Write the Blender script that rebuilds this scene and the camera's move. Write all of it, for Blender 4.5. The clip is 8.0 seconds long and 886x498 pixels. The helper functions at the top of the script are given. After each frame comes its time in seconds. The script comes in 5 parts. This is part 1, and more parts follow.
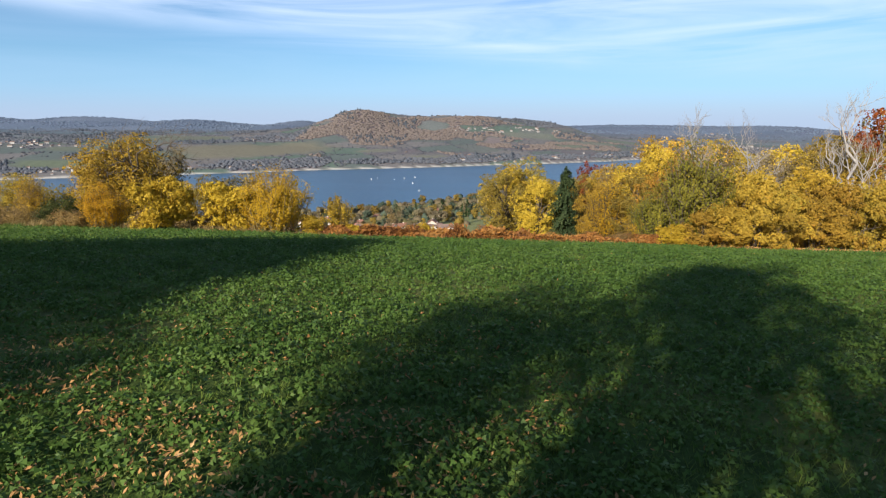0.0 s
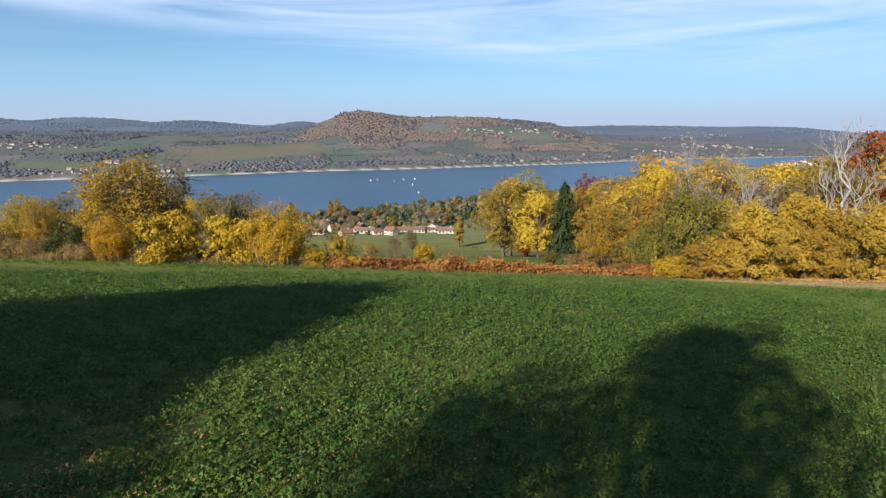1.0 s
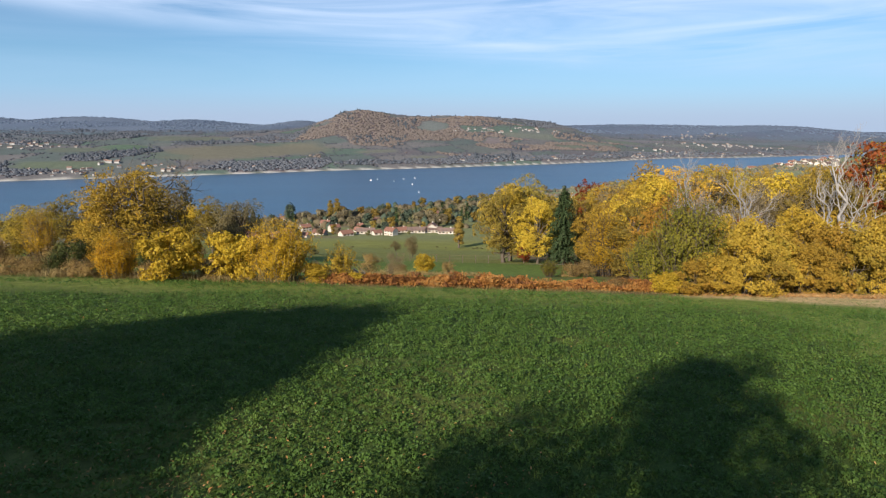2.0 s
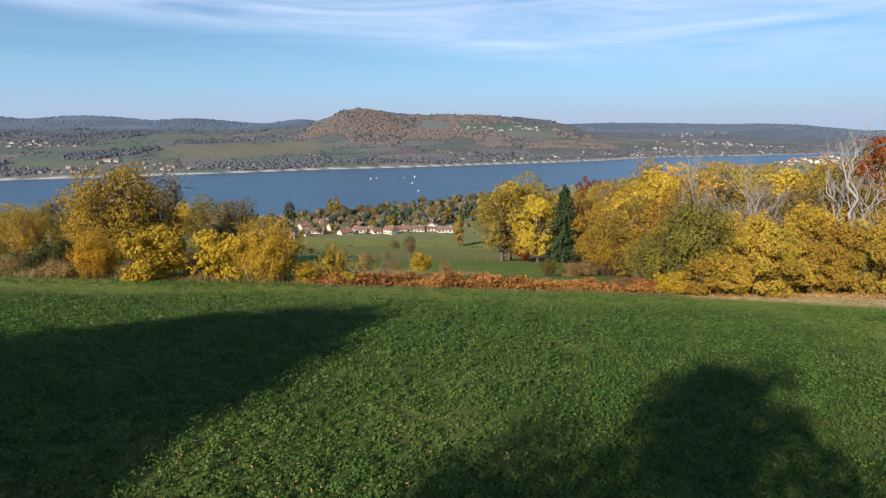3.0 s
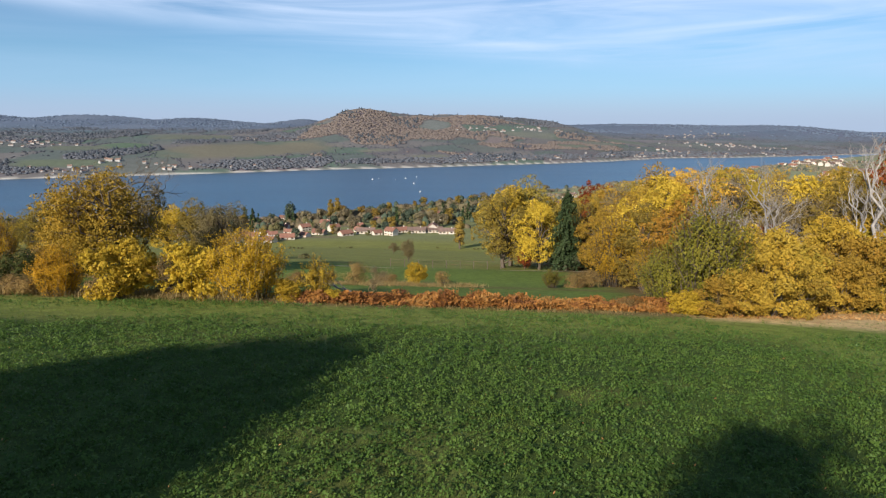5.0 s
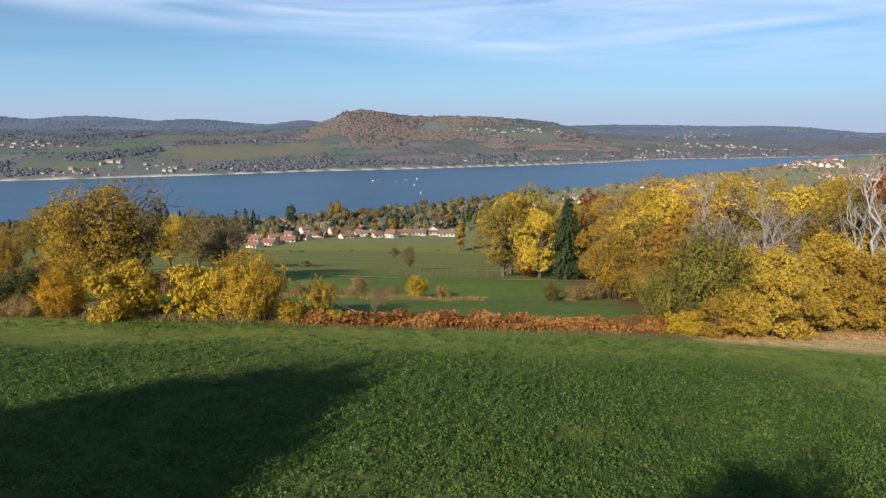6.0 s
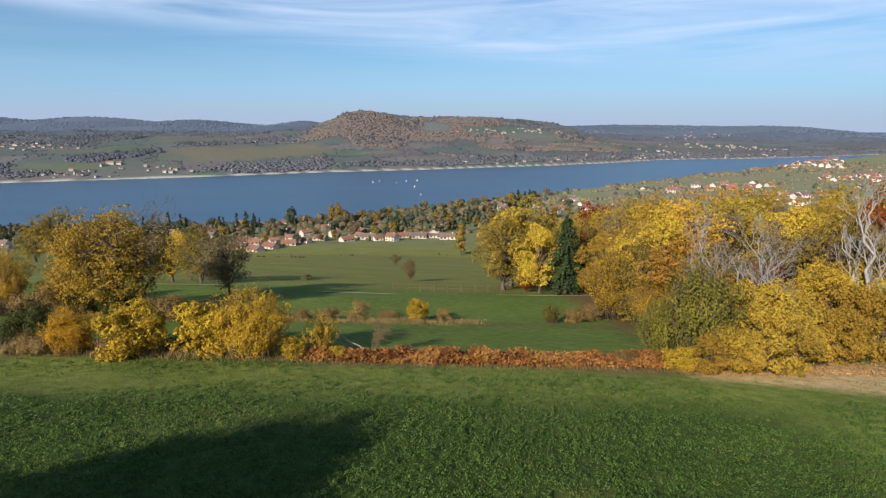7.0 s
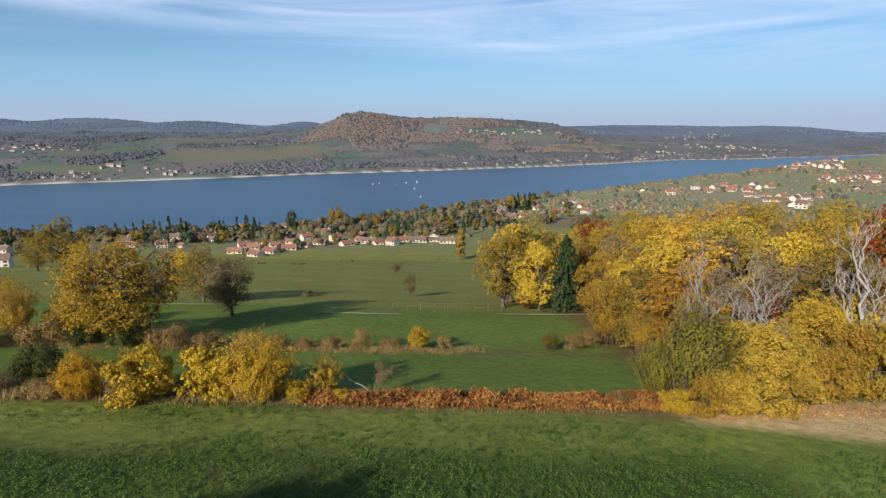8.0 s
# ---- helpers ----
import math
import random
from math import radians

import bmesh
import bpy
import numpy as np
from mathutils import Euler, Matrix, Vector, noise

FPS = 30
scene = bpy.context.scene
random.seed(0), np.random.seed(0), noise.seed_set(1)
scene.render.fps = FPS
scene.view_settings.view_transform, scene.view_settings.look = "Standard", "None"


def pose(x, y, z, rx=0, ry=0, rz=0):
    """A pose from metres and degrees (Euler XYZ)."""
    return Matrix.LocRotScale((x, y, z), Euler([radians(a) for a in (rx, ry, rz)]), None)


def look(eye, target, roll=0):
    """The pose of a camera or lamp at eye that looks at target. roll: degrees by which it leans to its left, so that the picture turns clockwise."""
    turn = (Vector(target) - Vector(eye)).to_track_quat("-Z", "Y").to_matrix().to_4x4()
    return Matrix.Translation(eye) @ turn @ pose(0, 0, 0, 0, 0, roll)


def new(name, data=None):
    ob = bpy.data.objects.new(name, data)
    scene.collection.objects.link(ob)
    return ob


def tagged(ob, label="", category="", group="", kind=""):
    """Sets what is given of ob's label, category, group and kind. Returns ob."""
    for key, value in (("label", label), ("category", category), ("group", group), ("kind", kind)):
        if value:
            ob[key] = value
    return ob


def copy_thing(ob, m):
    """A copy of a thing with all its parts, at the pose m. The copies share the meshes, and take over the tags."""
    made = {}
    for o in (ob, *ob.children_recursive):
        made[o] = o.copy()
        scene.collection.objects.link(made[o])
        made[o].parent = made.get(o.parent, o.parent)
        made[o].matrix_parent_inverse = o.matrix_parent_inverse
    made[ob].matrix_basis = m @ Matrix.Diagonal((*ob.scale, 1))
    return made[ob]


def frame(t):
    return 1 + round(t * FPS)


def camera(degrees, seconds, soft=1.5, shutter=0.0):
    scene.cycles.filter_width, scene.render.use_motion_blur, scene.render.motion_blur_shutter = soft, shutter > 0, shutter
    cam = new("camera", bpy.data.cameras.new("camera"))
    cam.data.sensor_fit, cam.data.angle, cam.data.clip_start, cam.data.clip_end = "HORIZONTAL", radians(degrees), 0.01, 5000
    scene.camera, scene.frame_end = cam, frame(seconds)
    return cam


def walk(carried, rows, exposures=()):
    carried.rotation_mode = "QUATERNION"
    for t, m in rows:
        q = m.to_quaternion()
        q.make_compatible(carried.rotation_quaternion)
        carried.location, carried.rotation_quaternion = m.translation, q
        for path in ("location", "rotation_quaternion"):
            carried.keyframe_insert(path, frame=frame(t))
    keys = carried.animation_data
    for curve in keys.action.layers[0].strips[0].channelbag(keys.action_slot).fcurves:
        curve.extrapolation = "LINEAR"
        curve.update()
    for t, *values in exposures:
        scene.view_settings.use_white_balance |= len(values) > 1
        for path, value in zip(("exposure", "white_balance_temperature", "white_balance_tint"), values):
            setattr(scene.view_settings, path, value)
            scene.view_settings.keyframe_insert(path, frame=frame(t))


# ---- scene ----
cam = camera(72.7, 8.0, soft=1.25)
# seconds, x, y, z, yaw, pitch, lean
PATH = [
    (0, 0.007, 0.021, 3.334, -0.048, -11.528, 0.103),
    (0.5, -0.033, -0.094, 4.284, 0.017, -11.518, 0.097),
    (1, -0.002, -0.307, 5.226, -0.076, -11.494, 0.077),
    (1.5, -0.017, -0.445, 6.277, -0.071, -11.567, 0.067),
    (1.7, -0.015, -0.45, 6.29, -0.07, -11.58, 0.066),
    (2.8, 0.15, 0.39, 6.05, -0.08, -11.69, 0.0),
    (3, 0.244, 0.993, 5.98, -0.088, -11.724, -0.007),
    (3.2, 0.40, 1.97, 6.14, -0.12, -11.80, -0.04),
    (3.4, 0.58, 3.10, 6.42, -0.19, -11.87, -0.06),
    (3.5, 0.678, 3.698, 6.501, -0.218, -11.878, -0.064),
    (3.7, 0.76, 3.88, 6.42, -0.19, -11.84, 0.04),
    (4, 0.806, 3.782, 6.16, -0.123, -11.747, 0.2),
    (4.5, 0.724, 3.819, 6.002, 0.098, -11.722, 0.232),
    (6, 0.654, 3.775, 7.275, 0.169, -11.621, 0.155),
    (6.5, 0.635, 3.69, 8.001, 0.293, -11.622, 0.107),
    (7, 0.64, 3.615, 9.332, 0.182, -11.63, 0.078),
    (7.5, 0.624, 3.522, 10.494, 0.137, -11.607, 0.04),
    (8, 0.579, 3.428, 11.843, 0.159, -11.615, -0.016),
]
walk(cam, [(t, pose(x, y, z, 90 + pitch, -lean, yaw)) for t, x, y, z, yaw, pitch, lean in PATH],
     exposures=((0, 0.84), (1.5, 0.72), (4.5, 0.66), (6.5, 0.62), (8, 0.56)))

# ---------------------------------------------------------------- light
SUN_EL, SUN_AZ = radians(25), radians(30)      # shadows fall 30 degrees right of ahead


def sky_world():
    w = bpy.data.worlds.new("sky")
    w.use_nodes = True
    scene.world = w
    nt = w.node_tree
    N, K = nt.nodes, nt.links
    N.clear()
    out = N.new("ShaderNodeOutputWorld")
    bg = N.new("ShaderNodeBackground")
    bg.inputs["Strength"].default_value = 0.053
    sky = N.new("ShaderNodeTexSky")
    sky.sky_type = "NISHITA"
    sky.sun_disc = False
    sky.sun_elevation, sky.sun_rotation = SUN_EL, math.pi + SUN_AZ
    sky.altitude, sky.air_density, sky.dust_density, sky.ozone_density = 600, 1.0, 0.25, 4.5
    # thin cirrus, drawn out along the horizon
    co = N.new("ShaderNodeTexCoord")
    sep = N.new("ShaderNodeSeparateXYZ")
    K.new(co.outputs["Generated"], sep.inputs[0])
    mp = N.new("ShaderNodeMapping")
    mp.inputs["Scale"].default_value = (1.5, 1.5, 17.0)
    mp.inputs["Rotation"].default_value = (0.0, radians(4.5), 0.0)
    mp.inputs["Location"].default_value = (3.4, 0.4, 0.62)
    K.new(co.outputs["Generated"], mp.inputs[0])
    n1 = N.new("ShaderNodeTexNoise")
    n1.inputs["Scale"].default_value, n1.inputs["Detail"].default_value, n1.inputs["Roughness"].default_value = 1.5, 7.0, 0.55
    n1.inputs["Distortion"].default_value = 0.9
    K.new(mp.outputs[0], n1.inputs["Vector"])
    r1 = N.new("ShaderNodeMapRange")
    r1.inputs[1].default_value, r1.inputs[2].default_value, r1.inputs[3].default_value, r1.inputs[4].default_value = 0.33, 0.68, 0.0, 1.0
    K.new(n1.outputs["Fac"], r1.inputs[0])
    # a bank of it that hangs lower towards +x
    hang = N.new("ShaderNodeMath")
    hang.operation = "MULTIPLY_ADD"
    hang.inputs[1].default_value = 0.085
    K.new(sep.outputs[0], hang.inputs[0])
    K.new(sep.outputs[2], hang.inputs[2])
    bank = N.new("ShaderNodeMapRange")
    bank.interpolation_type = "SMOOTHSTEP"
    bank.inputs[1].default_value, bank.inputs[2].default_value, bank.inputs[3].default_value, bank.inputs[4].default_value = 0.09, 0.132, 0.13, 0.78
    K.new(hang.outputs[0], bank.inputs[0])
    mix = N.new("ShaderNodeMixRGB")
    mix.inputs[2].default_value = (9.2, 10.9, 13.9, 1)
    clear = N.new("ShaderNodeMapRange")
    clear.interpolation_type = "SMOOTHSTEP"
    clear.inputs[1].default_value, clear.inputs[2].default_value, clear.inputs[3].default_value, clear.inputs[4].default_value = 0.22, 0.6, 1.0, 0.25
    K.new(sep.outputs[2], clear.inputs[0])
    grain = N.new("ShaderNodeMath")
    grain.operation = "MULTIPLY_ADD"
    grain.inputs[1].default_value, grain.inputs[2].default_value = 0.8, 0.2
    K.new(r1.outputs[0], grain.inputs[0])
    veil0 = N.new("ShaderNodeMath")
    veil0.operation = "MULTIPLY"
    K.new(grain.outputs[0], veil0.inputs[0])
    K.new(bank.outputs[0], veil0.inputs[1])
    veil = N.new("ShaderNodeMath")
    veil.operation = "MULTIPLY"
    K.new(veil0.outputs[0], veil.inputs[0])
    K.new(clear.outputs[0], veil.inputs[1])
    K.new(veil.outputs[0], mix.inputs[0])
    deep = N.new("ShaderNodeHueSaturation")
    deep.inputs["Saturation"].default_value, deep.inputs["Value"].default_value = 1.2, 1.3
    K.new(sky.outputs[0], deep.inputs["Color"])
    K.new(deep.outputs[0], mix.inputs[1])
    # pale air low over the hills
    last = mix.outputs[0]
    for z0, z1, much, col in ((0.03, 0.17, 0.66, (3.7, 6.7, 10.6, 1)), (0.0, 0.062, 0.85, (5.3, 6.5, 8.8, 1))):
        low = N.new("ShaderNodeMapRange")
        low.interpolation_type = "SMOOTHSTEP"
        low.inputs[1].default_value, low.inputs[2].default_value, low.inputs[3].default_value, low.inputs[4].default_value = z0, z1, much, 0.0
        K.new(sep.outputs[2], low.inputs[0])
        air = N.new("ShaderNodeMixRGB")
        air.inputs[2].default_value = col
        K.new(low.outputs[0], air.inputs[0])
        K.new(last, air.inputs[1])
        last = air.outputs[0]
    K.new(air.outputs[0], bg.inputs["Color"])
    K.new(bg.outputs[0], out.inputs["Surface"])


sky_world()
sun = new("sun", bpy.data.lights.new("sun", "SUN"))
sun.data.energy, sun.data.angle, sun.data.color = 5.0, radians(0.6), (1.0, 0.91, 0.79)
sun.matrix_world = look((-math.sin(SUN_AZ) * 100, -math.cos(SUN_AZ) * 100, math.tan(SUN_EL) * 100), (0, 0, 0))

# ---------------------------------------------------------------- materials


def material(name):
    m = bpy.data.materials.new(name)
    m.use_nodes = True
    nt = m.node_tree
    return m, nt.nodes, nt.links, nt.nodes["Principled BSDF"]


def ramp(N, stops):
    r = N.new("ShaderNodeValToRGB")
    e = r.color_ramp.elements
    while len(e) < len(stops):
        e.new(0.5)
    for k, (p, c) in zip(e, stops):
        k.position, k.color = p, (*c, 1)
    return r


def noise_node(N, K, scale, detail=4.0, vec=None, rough=0.55):
    n = N.new("ShaderNodeTexNoise")
    n.inputs["Scale"].default_value, n.inputs["Detail"].default_value, n.inputs["Roughness"].default_value = scale, detail, rough
    if vec is not None:
        K.new(vec, n.inputs["Vector"])
    return n


def blend(N, K, kind, fac, a, b):
    m = N.new("ShaderNodeMixRGB")
    m.blend_type = kind
    for socket, v in zip(m.inputs, (fac, a, b)):
        if isinstance(v, (int, float)):
            socket.default_value = v
        elif isinstance(v, tuple):
            socket.default_value = (*v, 1)
        else:
            K.new(v, socket)
    return m.outputs[0]


def bump(N, K, bs, height, strength, distance):
    b = N.new("ShaderNodeBump")
    b.inputs["Strength"].default_value, b.inputs["Distance"].default_value = strength, distance
    K.new(height, b.inputs["Height"])
    K.new(b.outputs[0], bs.inputs["Normal"])


def leafy(name, stops, through_light=0.25, rough=0.6, spread=0.25):
    """Foliage: each leaf takes a colour of its own, each plant a shift of its own."""
    m, N, K, bs = material(name)
    geo, info = N.new("ShaderNodeNewGeometry"), N.new("ShaderNodeObjectInfo")
    r = ramp(N, stops)
    # the leaf's own chance, and a slow change over the crown
    co = N.new("ShaderNodeTexCoord")
    nz = noise_node(N, K, 0.55, 2.0, co.outputs["Object"])
    add = N.new("ShaderNodeMath")
    add.operation = "MULTIPLY_ADD"
    add.inputs[1].default_value = 0.22
    K.new(geo.outputs["Random Per Island"], add.inputs[0])
    spray = noise_node(N, K, 2.3, 1.0, co.outputs["Object"])
    sp = N.new("ShaderNodeMapRange")
    sp.inputs[1].default_value, sp.inputs[2].default_value, sp.inputs[3].default_value, sp.inputs[4].default_value = 0.3, 0.7, 0.0, 0.34
    K.new(spray.outputs["Fac"], sp.inputs[0])
    both = N.new("ShaderNodeMath")
    both.operation = "ADD"
    K.new(sp.outputs[0], both.inputs[0])
    K.new(both.outputs[0], add.inputs[2])
    sc = N.new("ShaderNodeMapRange")
    sc.inputs[1].default_value, sc.inputs[2].default_value, sc.inputs[3].default_value, sc.inputs[4].default_value = 0.3, 0.7, 0.0, 0.46
    K.new(nz.outputs["Fac"], sc.inputs[0])
    K.new(sc.outputs[0], both.inputs[1])
    K.new(add.outputs[0], r.inputs[0])
    hs = N.new("ShaderNodeHueSaturation")
    hr = N.new("ShaderNodeMapRange")
    hr.inputs[3].default_value, hr.inputs[4].default_value = 0.5 - 0.045 * spread, 0.5 + 0.010 * spread
    K.new(info.outputs["Random"], hr.inputs[0])
    K.new(hr.outputs[0], hs.inputs["Hue"])
    vr = N.new("ShaderNodeMapRange")
    vr.inputs[3].default_value, vr.inputs[4].default_value = 1 - spread, 1 + spread * 0.5
    K.new(info.outputs["Random"], vr.inputs[0])
    K.new(vr.outputs[0], hs.inputs["Value"])
    K.new(r.outputs[0], hs.inputs["Color"])
    K.new(hs.outputs[0], bs.inputs["Base Color"])
    bs.inputs["Roughness"].default_value = rough
    bs.inputs["Specular IOR Level"].default_value = 0.12
    tr = N.new("ShaderNodeBsdfTranslucent")
    K.new(hs.outputs[0], tr.inputs["Color"])
    mx = N.new("ShaderNodeMixShader")
    mx.inputs[0].default_value = through_light
    K.new(bs.outputs[0], mx.inputs[1])
    K.new(tr.outputs[0], mx.inputs[2])
    K.new(mx.outputs[0], N["Material Output"].inputs["Surface"])
    return m


def plain(name, c1, c2, scale, rough=0.8, bumpy=0.3, metal=0.0, dist=0.01):
    m, N, K, bs = material(name)
    co = N.new("ShaderNodeTexCoord")
    a = noise_node(N, K, scale, 6.0, co.outputs["Object"])
    b = noise_node(N, K, scale * 6, 4.0, co.outputs["Object"])
    r = ramp(N, [(0.3, c1), (0.7, c2)])
    K.new(a.outputs["Fac"], r.inputs[0])
    col = blend(N, K, "OVERLAY", 0.35, r.outputs[0], b.outputs["Fac"])
    info = N.new("ShaderNodeObjectInfo")
    hs = N.new("ShaderNodeHueSaturation")
    vr = N.new("ShaderNodeMapRange")
    vr.inputs[3].default_value, vr.inputs[4].default_value = 0.8, 1.12
    K.new(info.outputs["Random"], vr.inputs[0])
    K.new(vr.outputs[0], hs.inputs["Value"])
    K.new(col, hs.inputs["Color"])
    K.new(hs.outputs[0], bs.inputs["Base Color"])
    bs.inputs["Roughness"].default_value, bs.inputs["Metallic"].default_value = rough, metal
    if bumpy:
        bump(N, K, bs, b.outputs["Fac"], bumpy, dist)
    return m


M_CHESTNUT = leafy("chestnut leaves", [(0.0, (0.184, 0.127, 0.025)), (0.25, (0.292, 0.200, 0.031)), (0.55, (0.407, 0.276, 0.037)), (0.8, (0.414, 0.253, 0.035)), (1.0, (0.314, 0.157, 0.029))], 0.27, 0.6, 0.25)
M_GOLD = leafy("golden leaves", [(0.0, (0.228, 0.155, 0.018)), (0.5, (0.456, 0.315, 0.030)), (1.0, (0.589, 0.414, 0.050))], 0.35, 0.6, 0.12)
M_MUSTARD = leafy("mustard chestnut leaves", [(0.0, (0.273, 0.198, 0.030)), (0.35, (0.435, 0.312, 0.037)), (0.75, (0.579, 0.401, 0.044)), (1.0, (0.536, 0.329, 0.040))], 0.27, 0.6, 0.4)
M_DULL = leafy("dull brown leaves", [(0.0, (0.09, 0.075, 0.038)), (0.5, (0.15, 0.12, 0.055)), (1.0, (0.21, 0.165, 0.07))], 0.2)
M_COPPER = leafy("copper-orange leaves", [(0.0, (0.263, 0.158, 0.028)), (0.4, (0.417, 0.241, 0.035)), (0.8, (0.526, 0.316, 0.042)), (1.0, (0.484, 0.334, 0.042))], 0.27, 0.6, 0.25)
M_AMBER = leafy("amber leaves", [(0.0, (0.272, 0.163, 0.014)), (0.5, (0.466, 0.291, 0.022)), (1.0, (0.543, 0.355, 0.030))], 0.35, 0.6, 0.12)
M_ORANGE = leafy("orange-yellow leaves", [(0.0, (0.320, 0.180, 0.014)), (0.5, (0.550, 0.323, 0.022)), (1.0, (0.640, 0.399, 0.030))], 0.35, 0.6, 0.1)
M_OLIVE = leafy("olive leaves", [(0.0, (0.079, 0.086, 0.016)), (0.5, (0.190, 0.177, 0.025)), (1.0, (0.306, 0.248, 0.032))], 0.35)
M_LIME = leafy("yellow-green leaves", [(0.0, (0.144, 0.119, 0.029)), (0.5, (0.242, 0.187, 0.036)), (1.0, (0.316, 0.228, 0.043))], 0.27, 0.6, 0.35)
M_GREEN = leafy("green leaves", [(0.0, (0.022, 0.033, 0.011)), (0.5, (0.053, 0.062, 0.015)), (1.0, (0.098, 0.088, 0.021))])
M_RUST = leafy("rust leaves", [(0.0, (0.128, 0.031, 0.011)), (0.5, (0.229, 0.062, 0.015)), (1.0, (0.268, 0.099, 0.022))])
M_OLDGOLD = leafy("olive-gold chestnut leaves", [(0.0, (0.187, 0.155, 0.029)), (0.3, (0.298, 0.236, 0.035)), (0.65, (0.426, 0.320, 0.042)), (1.0, (0.442, 0.277, 0.039))], 0.27, 0.6, 0.35)
M_OAK = leafy("brownish-gold leaves of an old tree", [(0.0, (0.111, 0.081, 0.019)), (0.3, (0.222, 0.150, 0.022)), (0.7, (0.359, 0.229, 0.028)), (1.0, (0.333, 0.175, 0.026))], 0.22, 0.6, 0.1)
M_BROWN = leafy("brown leaves", [(0.0, (0.12, 0.08, 0.03)), (0.5, (0.22, 0.145, 0.05)), (1.0, (0.32, 0.22, 0.07))], 0.15)
M_TWIG = leafy("bare twigs", [(0.0, (0.100, 0.081, 0.046)), (0.5, (0.175, 0.138, 0.072)), (1.0, (0.263, 0.200, 0.096))], 0.1)
M_BRACKEN = leafy("bracken", [(0.0, (0.063, 0.034, 0.020)), (0.3, (0.162, 0.071, 0.024)), (0.6, (0.342, 0.162, 0.036)), (0.85, (0.360, 0.214, 0.065)), (1.0, (0.216, 0.162, 0.080))], 0.15)
M_NEEDLE = leafy("fir needles", [(0.0, (0.019, 0.035, 0.014)), (0.5, (0.041, 0.068, 0.026)), (1.0, (0.074, 0.105, 0.038))], 0.05)
M_DRYGRASS = leafy("dry grass", [(0.0, (0.14, 0.11, 0.04)), (0.5, (0.29, 0.22, 0.085)), (1.0, (0.40, 0.31, 0.13))], 0.2)
M_GRASS = leafy("grass blades", [(0.0, (0.060, 0.100, 0.020)), (0.5, (0.115, 0.168, 0.028)), (1.0, (0.175, 0.21, 0.046))], 0.3, 0.5)
M_CLOVER = leafy("clover leaves", [(0.0, (0.047, 0.104, 0.023)), (0.5, (0.084, 0.164, 0.032)), (1.0, (0.139, 0.225, 0.047))], 0.3, 0.5)
M_LITTER = leafy("fallen leaves", [(0.0, (0.153, 0.068, 0.020)), (0.4, (0.306, 0.167, 0.053)), (0.8, (0.476, 0.289, 0.106)), (1.0, (0.578, 0.410, 0.198))], 0.1, 0.5)
# far woods: distance haze is put into these paler, bluer base colours
M_HAZEBROWN = leafy("far brown woodland with haze tint", [(0.0, (0.136, 0.127, 0.128)), (0.4, (0.185, 0.158, 0.145)), (0.8, (0.225, 0.177, 0.145)), (1.0, (0.185, 0.177, 0.147))], 0.3, 0.95)
M_FARHAZE = leafy("haze-tinted woods farther off", [(0.0, (0.134, 0.150, 0.183)), (0.5, (0.159, 0.170, 0.196)), (1.0, (0.183, 0.186, 0.198))], 0.3, 0.95)
M_HAZEDARK = leafy("haze-paled far conifers", [(0.0, (0.086, 0.101, 0.128)), (0.5, (0.101, 0.118, 0.142)), (1.0, (0.120, 0.131, 0.145))], 0.35, 0.95)
M_HAZEGREY = leafy("haze-tinted far bare hedges", [(0.0, (0.093, 0.104, 0.132)), (0.5, (0.116, 0.122, 0.144)), (1.0, (0.139, 0.139, 0.147))], 0.35, 0.95)
M_HAZEBLUE = leafy("haze-blued woods of the far ridge", [(0.0, (0.140, 0.183, 0.254)), (0.5, (0.160, 0.205, 0.275)), (1.0, (0.182, 0.219, 0.281))], 0.35, 0.95)
M_SHOREBROWN = leafy("bare brown shore trees", [(0.0, (0.142, 0.119, 0.079)), (0.5, (0.211, 0.179, 0.106)), (1.0, (0.294, 0.232, 0.119))], 0.35, 0.9)
M_SHOREOLIVE = leafy("olive shore hedges", [(0.0, (0.106, 0.112, 0.054)), (0.5, (0.169, 0.163, 0.072)), (1.0, (0.237, 0.206, 0.084))], 0.35, 0.9)
M_SHOREGOLD = leafy("golden shore trees", [(0.0, (0.16, 0.115, 0.03)), (0.5, (0.25, 0.175, 0.04)), (1.0, (0.32, 0.22, 0.05))], 0.3, 0.9)
M_SHOREDARK = leafy("dark shore evergreens", [(0.0, (0.038, 0.054, 0.039)), (0.5, (0.060, 0.081, 0.054)), (1.0, (0.090, 0.105, 0.068))], 0.1, 0.9)
# paler versions of the shore tree colours, lightened for haze over the slope
M_SLOPEBROWN = leafy("haze-paled brown autumn trees by the lake", [(0.0, (0.160, 0.140, 0.108)), (0.5, (0.226, 0.192, 0.137)), (1.0, (0.291, 0.233, 0.142))], 0.3, 0.9)
M_SLOPEOLIVE = leafy("haze-paled olive scrub by the lake", [(0.0, (0.157, 0.162, 0.108)), (0.5, (0.224, 0.213, 0.132)), (1.0, (0.302, 0.269, 0.144))], 0.3, 0.9)
M_SLOPEGOLD = leafy("haze-paled golden trees by the lake", [(0.0, (0.22, 0.165, 0.055)), (0.5, (0.33, 0.245, 0.075)), (1.0, (0.40, 0.29, 0.085))], 0.3, 0.9)
M_SLOPEDARK = leafy("haze-paled evergreens by the lake", [(0.0, (0.055, 0.07, 0.058)), (0.5, (0.075, 0.09, 0.07)), (1.0, (0.10, 0.112, 0.08))], 0.2, 0.9)
M_BARK = plain("bark", (0.06, 0.045, 0.03), (0.14, 0.11, 0.08), 3.0, 0.9, 0.8, 0, 0.03)
